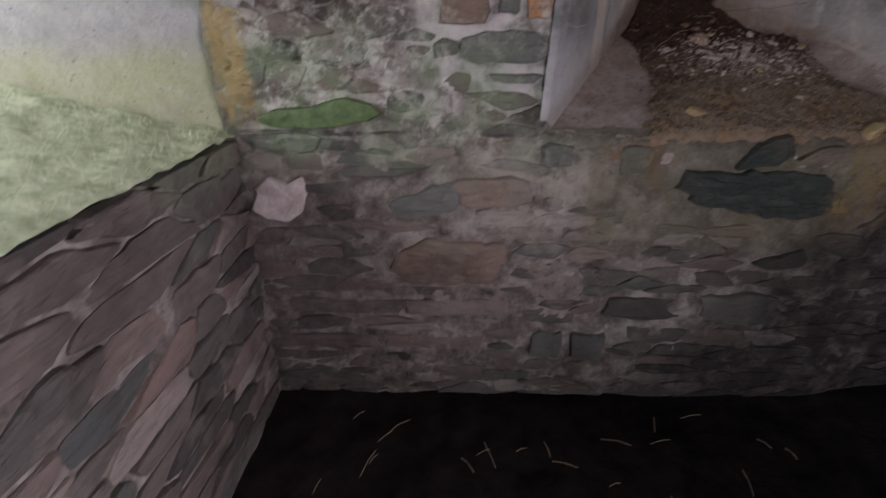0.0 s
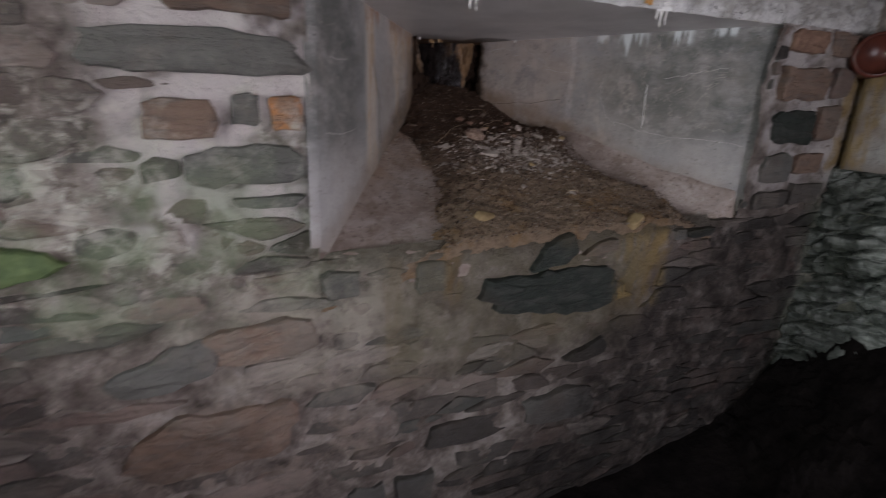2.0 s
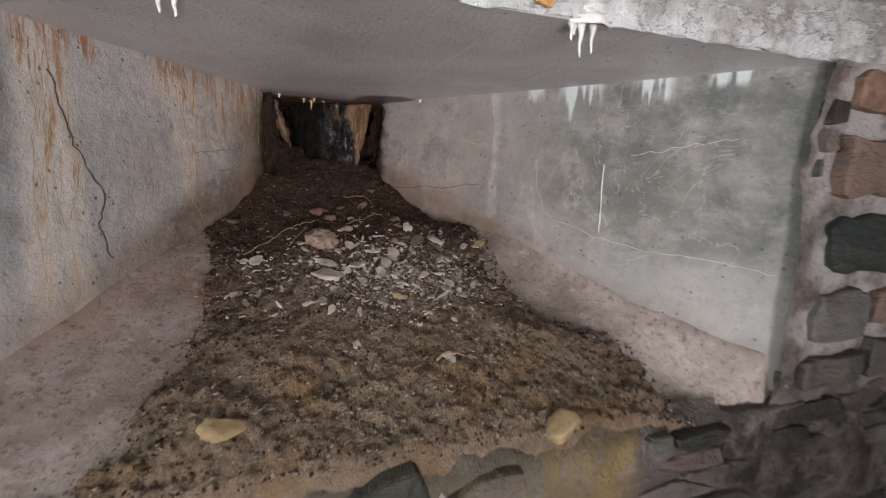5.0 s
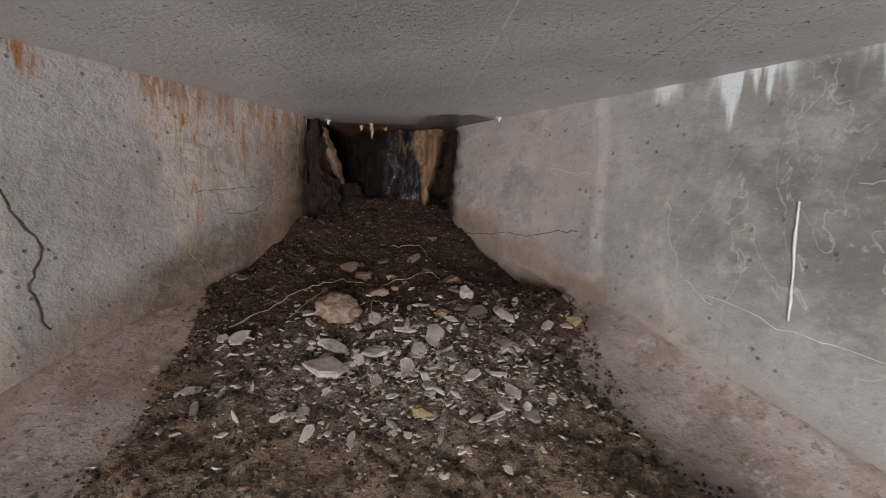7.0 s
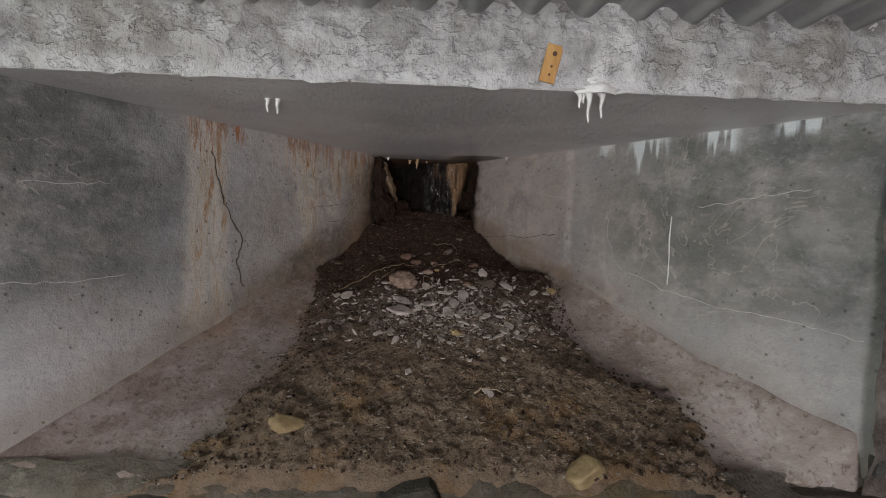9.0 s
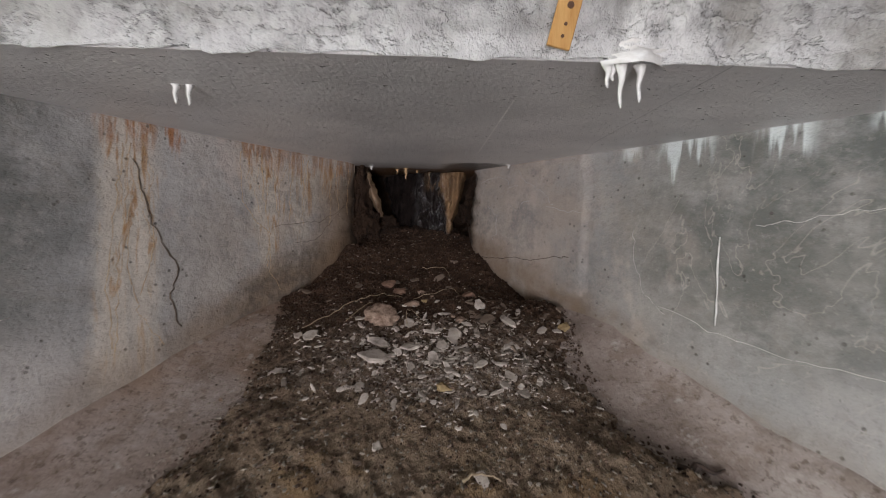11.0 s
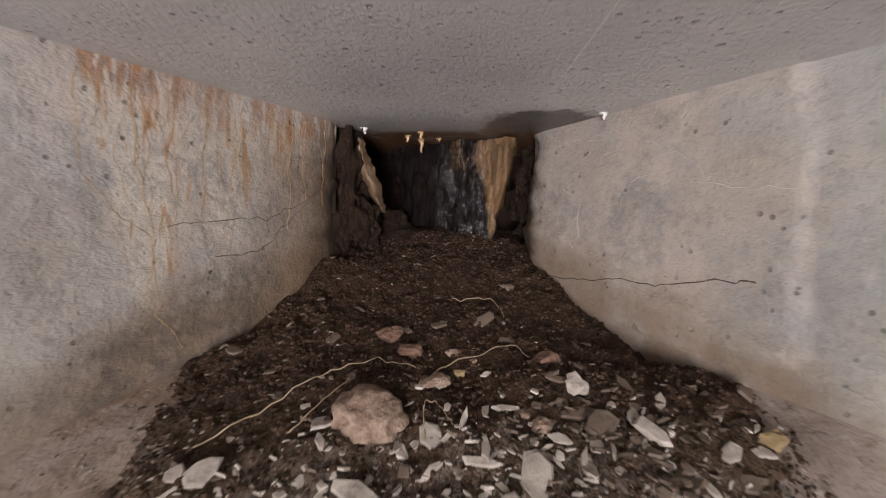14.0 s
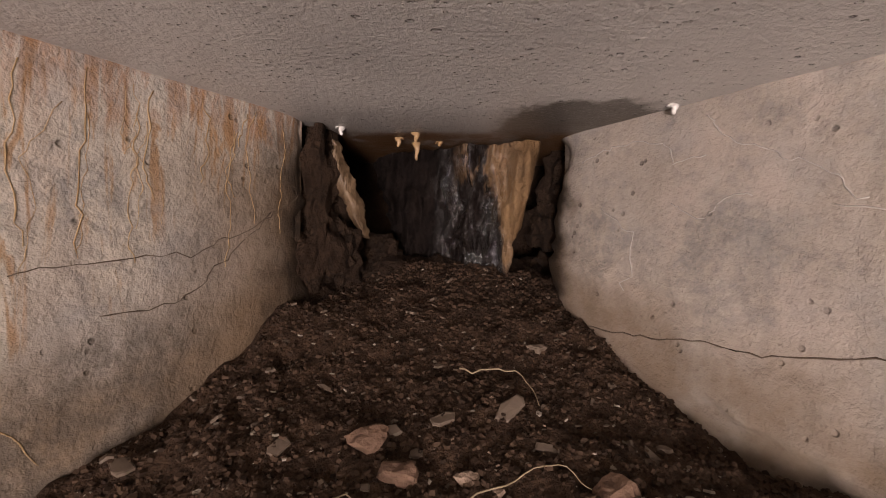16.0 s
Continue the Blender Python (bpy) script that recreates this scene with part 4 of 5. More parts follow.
loose("yellow_stone", 0.796, 1.354, 0.06, YELLOW, "yellow rounded stone bedded in the sill edge", 8, 0.65, 0.7, 0.9, sub=3, cuts=2)
loose("yellow_stone", 1.258, 1.285, 0.065, YELLOW, "orange-yellow stone in the sill edge", 9, 0.7, 0.8, 0.9, sub=3, cuts=2)
loose("yellow_pebble", 1.033, 1.816, 0.017, YELLOW, "tiny yellowish pebble on dark soil", 10)
loose("cream_stone", 1.073, 1.571, 0.03, YELLOW, "cream-yellow stone chip among pale flakes", 12)
loose("pink_stone", 1.106, 1.745, 0.027, PINK, "small tan stone on dark soil", 13)
loose("pink_stone", 1.089, 1.758, 0.016, PINK, "small tan pebble on dark soil", 14)
loose("pebble", 1.025, 1.839, 0.02, PINK, "small pinkish pebble on dark soil", 15)
loose("pebble", 1.098, 1.99, 0.02, GREYCHIP, "dark grey pebble on brown soil", 16)


def strand(name, pts, r, mat, label, category, lift=0.006):
    """A thin stalk on the soil through a few plan places."""
    fine = []
    for i in range(len(pts) - 1):
        p0, p1, p2, p3 = pts[max(i - 1, 0)], pts[i], pts[i + 1], pts[min(i + 2, len(pts) - 1)]
        for k in range(6):
            t = k / 6
            q = [0.5 * (2 * b + (c - a) * t + (2 * a - 5 * b + 4 * c - d) * t * t + (3 * b - a - 3 * c + d) * t ** 3) for a, b, c, d in zip(p0, p1, p2, p3)]
            fine.append(q)
    fine.append(pts[-1])
    n = len(fine) - 1
    line = [(x, y, max(debris_z(x, y), haunch_z(x, y)) + lift + 0.004 * math.sin(math.pi * i / n)) for i, (x, y) in enumerate(fine)]
    return tagged(mesh_object(name, tube(line, [r * (1.1 - 0.7 * i / n) for i in range(n + 1)], 5), mat, True), label, category)


strand("grass_stalk", [(1.02, 1.955), (1.062, 1.947), (1.081, 1.932), (1.086, 1.906)], 0.0008, STRAW, "bent dry straw-coloured stalk on brown soil", "stalk")
strand("grass_stalk", [(0.80, 1.72), (0.853, 1.76), (0.901, 1.794), (0.946, 1.814), (0.987, 1.804)], 0.0009, STRAW, "long dry curved stalk across dark soil", "stalk")
strand("grass_stalk", [(0.885, 1.72), (0.904, 1.757), (0.923, 1.786)], 0.0008, STRAW, "short dry straight stalk on soil", "stalk")
strand("grass_stalk", [(1.008, 1.81), (1.044, 1.831), (1.083, 1.844), (1.107, 1.829)], 0.0007, STRAW, "thin arched dry stalk on soil", "stalk")
strand("grass_stalk", [(1.003, 1.72), (0.999, 1.746), (1.004, 1.755), (1.015, 1.747), (1.026, 1.728)], 0.0008, STRAW, "looped dry stalk among stone chips", "stalk")
strand("grass_stalk", [(1.10, 1.41), (1.125, 1.42), (1.15, 1.415)], 0.002, STRAW, "pale broken stalk near the sill edge", "stalk")
strand("twig", [(1.41, 1.478), (1.425, 1.47), (1.437, 1.476), (1.455, 1.464), (1.472, 1.468)], 0.005, TWIG, "black crusty twig on the concrete haunch", "twig", 0.004)

# ---------------------------------------------------------------- blocked outer end
end = thing("blocking_rock", (1.0, 2.14, 1.3), "black wet flowstone-coated rock wedged in the outer opening", "rock")


def wet_face(u, v):
    left, right = 0.925 - 0.041 * v + 0.008 * nz(v, 9, 1, 7), 1.092 + 0.042 * v + 0.006 * nz(v, 3, 1, 6)
    low = 1.336 - 0.03 * u + 0.01 * nz(u, 1, 1, 6)
    x = left + u * (right - left)
    z = low + v * (1.482 - low - 0.014 * max(0.0, 1 - 3 * u))
    flute = 0.004 * math.sin(x * 170 + 4 * nz(x, z, 1, 9)) + 0.022 * nz(x * 3, z * 0.8, 2, 14) + 0.006 * nz(x * 3, z, 5, 50)
    spur = -0.045 * math.exp(-((u - 0.9) / 0.14) ** 2) * (0.5 + 0.5 * v) - 0.02 * math.exp(-((u - 0.62) / 0.1) ** 2)
    return x - 1.0, 0.03 - 0.015 * v + 0.035 * (1 - u) + 0.06 * max(0.0, 0.06 - u) / 0.06 + flute + spur + 0.06 * max(0.0, u - 0.96) / 0.04, z - 1.3


part("wet_face", sheet(90, 50, wet_face), WETROCK, end, "glistening black wet surface with tan flowstone", True)


def sliver(u, v):
    x = 0.868 + 0.03 * (1 - v) ** 3 + 0.006 * math.sin(5 * v) + (u - 0.5) * 0.02 * (0.35 + math.sin(math.pi * v)) + 0.005 * nz(v, 4, 2, 7) + 0.003 * nz(v, u, 6, 25)
    z = 1.352 + v * 0.12
    return x - 1.0, -0.04 + 0.03 * (1 - v) - 0.014 * math.sin(math.pi * u) + 0.008 * nz(x, z, 4, 20), z - 1.3


part("flowstone", sheet(14, 40, sliver), TAN, end, "tan narrow flowstone ridge", True)
for i, (x, y, z, sx, sy, sz) in enumerate(((1.168, 2.215, 1.445, 0.035, 0.05, 0.055), (1.15, 2.21, 1.375, 0.03, 0.05, 0.04), (1.185, 2.24, 1.31, 0.05, 0.06, 0.04),
                                           (1.15, 2.26, 1.30, 0.04, 0.04, 0.03), (0.842, 2.135, 1.43, 0.032, 0.05, 0.07), (0.858, 2.125, 1.33, 0.04, 0.05, 0.06), (0.838, 2.095, 1.42, 0.03, 0.04, 0.085), (0.84, 2.09, 1.33, 0.035, 0.04, 0.06), (0.905, 2.17, 1.32, 0.05, 0.05, 0.035))):
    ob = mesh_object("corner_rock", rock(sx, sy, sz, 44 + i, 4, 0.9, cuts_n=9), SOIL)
    ob.location = (x, y, z)
    tagged(ob, "dark crumbling earthy rock wedged beside the flowstone", "rock", "rocks in the outer opening")

# ---------------------------------------------------------------- lime drips
def drip(name, x, y, z, length, r, mat, label, group, blob=1.6):
    pts, radii = [], []
    for k in range(9):
        t = k / 8
        pts.append((x + 0.0008 * math.sin(9 * t + x * 50), y, z + 0.002 - t * length))
        radii.append(r * (blob * (1 - t) ** 4 + 0.85 - 0.35 * t) if k < 8 else r * 0.25)
    return tagged(mesh_object(name, tube(pts, radii, 8), mat, True), label, "stalactite", group)


for x, y, ln in ((1.216, 1.277, 0.024), (1.228, 1.275, 0.043), (1.247, 1.279, 0.036), (1.222, 1.281, 0.016)):
    drip("stalactite", x, y, SOFF, ln, 0.0030, CALCITE, "white thin stalactite under the slab edge", "stalactites at the slab edge")
for x, y, ln in ((0.748, 1.385, 0.024), (0.764, 1.385, 0.026)):
    drip("stalactite", x, y, SOFF, ln, 0.0032, CALCITE, "white short stalactite under the concrete soffit", "stalactites under the soffit", 0.9)
for x, y, ln, pale in ((0.838, 2.12, 0.014, 0), (0.872, 2.085, 0.012, 1), (0.936, 2.14, 0.014, 0), (0.962, 2.11, 0.014, 0), (0.958, 2.17, 0.026, 0),
                       (1.085, 2.19, 0.016, 0), (1.106, 2.19, 0.022, 0), (1.124, 2.19, 0.02, 0), (1.225, 1.98, 0.011, 1), (1.247, 1.99, 0.006, 1),
                       (1.03, 2.18, 0.01, 0), (0.99, 2.16, 0.008, 0)):
    drip("stalactite", x, y, SOFF, ln, 0.0038, CALCITE if pale else AMBER, "stubby %s stalactite on the soffit" % ("white" if pale else "amber"), "stalactites by the rock", 1.3)
for x, y in ((1.62, 1.1), (1.66, 1.12), (1.45, 0.95), (1.78, 0.9)):
    drip("stalactite", x, y, ROOF - 0.008, 0.03, 0.003, CALCITE, "white thin stalactite under corrugated sheet", "stalactites under the sheets")

# white crust where lime water has run over the slab edge
def crust_place(u, v):
    w = 0.028 * (1 - 0.75 * v ** 1.3) * (1 + 0.5 * nz(v, 2, 1, 5))
    x = 1.236 + (u - 0.5) * 2 * w + 0.006 * nz(v, 2, 1, 9)
    return x, 1.266 - 0.013 * math.sin(math.pi * u) * (1 - v) ** 0.7 + 0.007 * nz(x, v, 3, 30) + 0.008 * v, 1.482 + 0.05 * v


tagged(mesh_object("lime_crust", sheet(16, 16, crust_place), CALCITE, True), "white lumpy lime crust over the slab edge", "lime crust")


def wobble_line(f, pts, amp, seed, out):
    fine = []
    for (y0, z0), (y1, z1) in zip(pts, pts[1:]):
        for k in range(7):
            t = k / 7
            y, z = y0 + (y1 - y0) * t, z0 + (z1 - z0) * t
            y, z = y + amp * nz(y, z, seed, 60), z + amp * nz(y, z, seed + 9, 60)
            fine.append(f(y, z, out + swell(-1 if f is on_left else 1, y, z)))
    fine.append(f(*pts[-1], out + swell(-1 if f is on_left else 1, *pts[-1])))
    return fine


def surface_line(name, f, pts, r, mat, label, category, amp=0.006, seed=0, out=0.0):
    line = wobble_line(f, pts, amp, seed, out)
    return tagged(mesh_object(name, tube(line, [r * (0.6 + 0.6 * random.Random(seed * 99 + i).random()) for i in range(len(line))], 5), mat, True), label, category)


surface_line("lime_streak", on_right, [(1.563, 1.326), (1.5625, 1.26), (1.562, 1.185)], 0.0016, CALCITE, "straight white lime streak on concrete", "lime streak", 0.0008, 1, 0.002)
surface_line("crack", on_left, [(1.594, 1.425), (1.6, 1.39), (1.617, 1.323), (1.655, 1.245), (1.645, 1.19), (1.661, 1.138)], 0.0014, CRACK, "dark jagged crack in the concrete splay", "crack", 0.006, 2, 0.0004)
for i, pts in enumerate((((1.588, 1.45), (1.582, 1.342), (1.571, 1.237), (1.574, 1.158), (1.57, 1.1)), ((1.594, 1.43), (1.586, 1.328), (1.586, 1.235), (1.601, 1.167), (1.635, 1.111)),
                         ((1.578, 1.45), (1.568, 1.33), (1.56, 1.22), (1.566, 1.12)), ((1.761, 1.47), (1.763, 1.37), (1.79, 1.333), (1.818, 1.305), (1.823, 1.225), (1.847, 1.181)),
                         ((1.80, 1.47), (1.805, 1.39), (1.818, 1.312), (1.815, 1.235)), ((1.869, 1.475), (1.868, 1.40), (1.865, 1.335)), ((1.835, 1.47), (1.83, 1.4), (1.838, 1.34)),
                         ((1.91, 1.47), (1.905, 1.42), (1.912, 1.38)), ((1.95, 1.475), (1.953, 1.43), (1.948, 1.40)), ((1.985, 1.475), (1.98, 1.44)))):
    surface_line("rust_vein", on_left, pts, 0.0006, OCHRE, "raised ochre lime vein down the concrete", "lime vein", 0.005, 30 + i, 0.0)
vr = random.Random(77)
for i in range(20):
    y = vr.uniform(1.765, 2.03) if i < 15 else vr.uniform(1.55, 1.63)
    top, run = vr.uniform(1.44, 1.48), vr.uniform(0.04, 0.14) * (2.0 if i >= 15 else 1.0)
    surface_line("rust_vein", on_left, [(y + vr.gauss(0, 0.006), top - run * k / 3) for k in range(4)], vr.uniform(0.0003, 0.0006), OCHRE, "raised ochre lime vein down the concrete", "lime vein", 0.004, 200 + i, 0.0)
surface_line("crack", on_left, [(1.83, 1.319), (1.87, 1.328), (1.937, 1.333), (1.975, 1.35), (2.015, 1.375), (2.058, 1.404)], 0.0006, CRACK, "fine crack rising along the concrete", "crack", 0.006, 9, 0.0)
surface_line("crack", on_left, [(2.015, 1.375), (1.985, 1.345), (1.96, 1.317), (1.926, 1.288), (1.878, 1.285)], 0.0006, CRACK, "fine branching crack in the concrete", "crack", 0.006, 16, 0.0)
surface_line("crack", on_right, [(2.11, 1.26), (2.078, 1.254), (2.02, 1.252), (1.968, 1.261), (1.92, 1.256), (1.856, 1.27), (1.82, 1.272)], 0.0009, CRACK, "long thin crack along the concrete splay", "crack", 0.004, 11, 0.0001)
for i, pts in enumerate((((2.09, 1.45), (2.05, 1.461), (1.998, 1.456), (1.989, 1.432), (1.96, 1.435)), ((1.96, 1.474), (1.943, 1.444), (1.915, 1.432), (1.884, 1.41), (1.86, 1.387)),
                         ((1.926, 1.397), (1.945, 1.394), (1.962, 1.374), (1.99, 1.392)), ((1.876, 1.383), (1.84, 1.372), (1.792, 1.367)), ((2.06, 1.39), (2.03, 1.36), (2.028, 1.30)),
                         ((1.697, 1.335), (1.684, 1.257), (1.67, 1.216), (1.636, 1.188)), ((1.645, 1.203), (1.57, 1.175), (1.496, 1.158), (1.379, 1.154), (1.3, 1.144)), ((1.52, 1.345), (1.481, 1.352), (1.42, 1.366), (1.367, 1.374)))):
    surface_line("lime_ridge", on_right, pts, 0.0007, CRUST, "pale hairline ridge across the concrete", "lime ridge", 0.006, 50 + i, 0.0)
for i, pts in enumerate((((1.33, 1.338), (1.38, 1.342), (1.431, 1.346)), ((1.31, 1.19), (1.387, 1.182), (1.46, 1.19)))):
    surface_line("lime_ridge", on_left, pts, 0.0007, CRUST, "pale board line on the mouldy concrete", "lime ridge", 0.005, 60 + i, 0.0)
# wooden tag nailed to the slab edge
tag = thing("wooden_tag", (1.1685, 1.256, 1.517), "small orange wooden tag nailed to the slab edge", "wooden tag")
tag.rotation_euler = (0, radians(13), 0)
bm = block(-0.0105, 0.0105, -0.002, 0.002, -0.025, 0.025)
bmesh.ops.bevel(bm, geom=bm.edges[:], offset=0.0007, segments=1, affect="EDGES")
part("board", bm, WOOD, tag)
for z, r in ((0.013, 0.0032), (-0.004, 0.0016), (-0.015, 0.0016)):
    part("nail", tube([(0.001, 0.0, z), (0.001, -0.0032, z)], r, 8), NAIL, tag, "rusty nail head")

# ---------------------------------------------------------------- drain pipes in the corners
def pipe(at, heading, r, mat, label):
    """A short clay pipe that sticks out of a corner, with an open bore."""
    ob = thing("drain_pipe", at, label, "drain pipe", "drain pipes in the corners")
    ob.rotation_euler = (0, 0, radians(heading))
    outer, inner = bmesh.new(), bmesh.new()
    n = 28
    for bm, r0, ys in ((outer, r, (0.22, 0.02, 0.0, 0.0)), (inner, r * 0.86, (0.0, 0.03))):
        rings = []
        for j, y in enumerate(ys):
            q = r0 * (0.87 if bm is outer and j == 3 else (0.985 if bm is outer and j == 2 else 1.0))
            rings.append([bm.verts.new((q * math.cos(k * math.tau / n), y, q * math.sin(k * math.tau / n))) for k in range(n)])
        for a, b in zip(rings, rings[1:]):
            for k in range(n):
                bm.faces.new((a[k], a[(k + 1) % n], b[(k + 1) % n], b[k]))
    inner.faces.new([v for v in inner.verts][-n:])
    bmesh.ops.recalc_face_normals(outer, faces=outer.faces)
    part("pipe_wall", outer, mat, ob, "", True)
    part("bore", inner, PIPE_DARK if mat is CRUST else TERRACOTTA, ob, "dark open pipe bore", True)
    return ob


pipe((2.035, 1.19, 1.42), -50, 0.066, TERRACOTTA, "red glazed clay drain pipe in the wall corner")
west_pipe = pipe((-0.40, 1.19, 1.285), 40, 0.062, CRUST, "lime-crusted clay drain pipe in the wall corner")
lump = part("lime_cap", rock(0.125, 0.08, 0.085, 71, 4, 1.1, cuts_n=2), CRUST, west_pipe, "white lumpy lime cap", True)
lump.location = (0.0, -0.005, 0.03)


# plaster on the upper part of the east wall
def plaster_place(u, v):
    y, z = 0.25 + u * 0.99, 1.066 + v * 0.42
    lip = 0.008 * nz(y, 3, 1, 9)
    return EAST - 0.03 + 0.008 * nz(y, z, 6, 8) - 0.01 * u, y, z + lip * (v < 0.02)


PLASTER = plaster_material()
bm = sheet(50, 30, plaster_place)
ret = bmesh.ops.extrude_edge_only(bm, edges=[e for e in bm.edges if e.is_boundary])
for v in ret["geom"]:
    if isinstance(v, bmesh.types.BMVert):
        v.co.x = EAST + 0.02
part("plaster", bm, PLASTER, east, "brown and grey stained plaster with a broken lower edge", True)


# rubble banked against the east wall
def bank_place(u, v):
    y = -0.9 + u * 2.19
    top = max(0.05, min(0.85, 0.35 + (1.23 - y) * 0.9))
    w = v
    x = EAST - 0.75 * (1 - w) * (0.45 + 0.55 * min(1, top))
    z = FLOOR + 0.02 + (top - FLOOR) * w ** 1.4 + 0.035 * nz(x, y, 3, 8) + 0.02 * nz(x, y, 5, 26)
    return x, y, z


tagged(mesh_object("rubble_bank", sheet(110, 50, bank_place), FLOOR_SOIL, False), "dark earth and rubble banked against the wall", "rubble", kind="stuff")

# straw on the floor and blades on the mossy sill
rr = random.Random(31)
for i in range(46):
    x, y, a, s = rr.uniform(-0.35, 1.2), rr.uniform(0.45, 1.2), rr.uniform(0, math.tau), rr.uniform(0.015, 0.05)
    z = FLOOR + 0.02 * nz(x, y, 3, 4) + 0.006
    dx, dy = s * math.cos(a), s * math.sin(a)
    ob = mesh_object("straw", tube([(x - dx, y - dy, z), (x, y, z + 0.008), (x + dx * 0.9, y + dy * 1.1, z + 0.002)], 0.0011, 4), STRAW)
    tagged(ob, "short dry straw lying on black earth", "straw", "straws on the floor")

bm = bmesh.new()
for i in range(2600):
    x, y = WEST - rr.random() ** 1.3 * 0.8, rr.uniform(-0.05, 1.27)
    u = (WEST + 0.01 - x) / 0.95
    z = 0.9 + 0.32 * u
    h, a = rr.uniform(0.01, 0.035), rr.uniform(0, math.tau)
    dx, dy = 0.0014 * math.cos(a), 0.0014 * math.sin(a)
    lx, ly = rr.gauss(0, 0.4) * h, rr.gauss(0, 0.4) * h
    bm.faces.new([bm.verts.new(p) for p in ((x - dx, y - dy, z), (x + dx, y + dy, z), (x + lx, y + ly, z + h))])
tagged(mesh_object("grass", bm, GRASS), "pale green grass and moss on the open sill", "grass", kind="stuff")

# ---------------------------------------------------------------- stones of the walls


def wet_slate_material():
    M = Mat("wet_green_slate", 0.25, 0.0, 0.8)
    tilt = M.scaled(5, 5, 26)
    # pale green-white slate, its lightest bands raised to stand for wet highlights
    c = M.ramp(M.noise(1.0, 6, 0.7, tilt, 0.6), (0.34, (0.045, 0.05, 0.042)), (0.47, (0.24, 0.265, 0.23)), (0.58, (0.5, 0.53, 0.48)), (0.7, (0.7, 0.73, 0.66)))
    c = M.mix(M.step(M.noise(4, 4), 0.45, 0.65, 0, 0.4), c, (0.17, 0.22, 0.13))
    # shade of the north corner, painted over the slate
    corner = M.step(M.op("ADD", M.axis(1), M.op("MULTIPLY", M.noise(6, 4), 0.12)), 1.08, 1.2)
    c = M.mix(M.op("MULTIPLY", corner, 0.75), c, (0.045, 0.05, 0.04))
    M.colour(c)
    M.rough(M.step(M.noise(14, 4), 0.35, 0.65, 0.06, 0.34))
    M.bump(M.noise(1.0, 6, 0.7, M.scaled(14, 14, 60), 0.6), 0.01, 1.0)
    M.bump(M.noise(45, 5, 0.7), 0.006, 0.9)
    return M.m


WETSTONE = wet_slate_material()


def clip_cell(poly, p, q):
    """The part of poly that lies nearer to p than to q."""
    mx, my, dx, dy = (p[0] + q[0]) / 2, (p[1] + q[1]) / 2, q[0] - p[0], q[1] - p[1]
    out = []
    for (ax, ay), (bx, by) in zip(poly, poly[1:] + poly[:1]):
        sa, sb = (ax - mx) * dx + (ay - my) * dy, (bx - mx) * dx + (by - my) * dy
        if sa <= 0:
            out.append((ax, ay))
        if (sa < 0 < sb) or (sb < 0 < sa):
            t = sa / (sa - sb)
            out.append((ax + t * (bx - ax), ay + t * (by - ay)))
    return out


def stone_mesh(poly, rr, depth, joint):
    """A rough rubble stone over a flat outline (u, v), with its broken face towards +w."""
    n = len(poly)
    cx, cy = sum(p[0] for p in poly) / n, sum(p[1] for p in poly) / n
    pts = []
    for i in range(n):
        (ax, ay), (bx, by) = poly[i], poly[(i + 1) % n]
        k = max(1, min(3, int(math.hypot(bx - ax, by - ay) / 0.03)))
        for t in [0.12 + 0.76 * j / k for j in range(k + 1)]:
            pts.append((ax + t * (bx - ax) - cx, ay + t * (by - ay) - cy))
    size = max(abs(p[0]) for p in pts), max(abs(p[1]) for p in pts)
    if min(size) < joint * 1.5:
        return None
    kx, ky = 1 - joint / size[0], 1 - joint / size[1]
    bm = bmesh.new()
    slope = (rr.gauss(0, 0.03), rr.gauss(0, 0.05))
    seed = rr.uniform(0, 99)
    rings = []
    for s, w in ((1.0, -0.02), (0.985, 0.5), (0.92, 0.85), (0.55, 1.0)):
        ring = []
        for x, y in pts:
            k = s * (1 + 0.18 * noise.noise(Vector((x * 22, y * 22, seed))) + 0.1 * noise.noise(Vector((x * 70, y * 70, seed))))
            px, py = x * kx * k, y * ky * k
            h = depth * w * (1 + 0.6 * noise.noise(Vector((px * 22, py * 50, seed)))) + (slope[0] * px + slope[1] * py) * w
            ring.append(bm.verts.new((px, py, h if w > 0 else -0.02)))
        rings.append(ring)
    m = len(pts)
    for a, b in zip(rings, rings[1:]):
        for k in range(m):
            bm.faces.new((a[k], a[(k + 1) % m], b[(k + 1) % m], b[k]))
    bm.faces.new(rings[-1])
    return bm, cx, cy


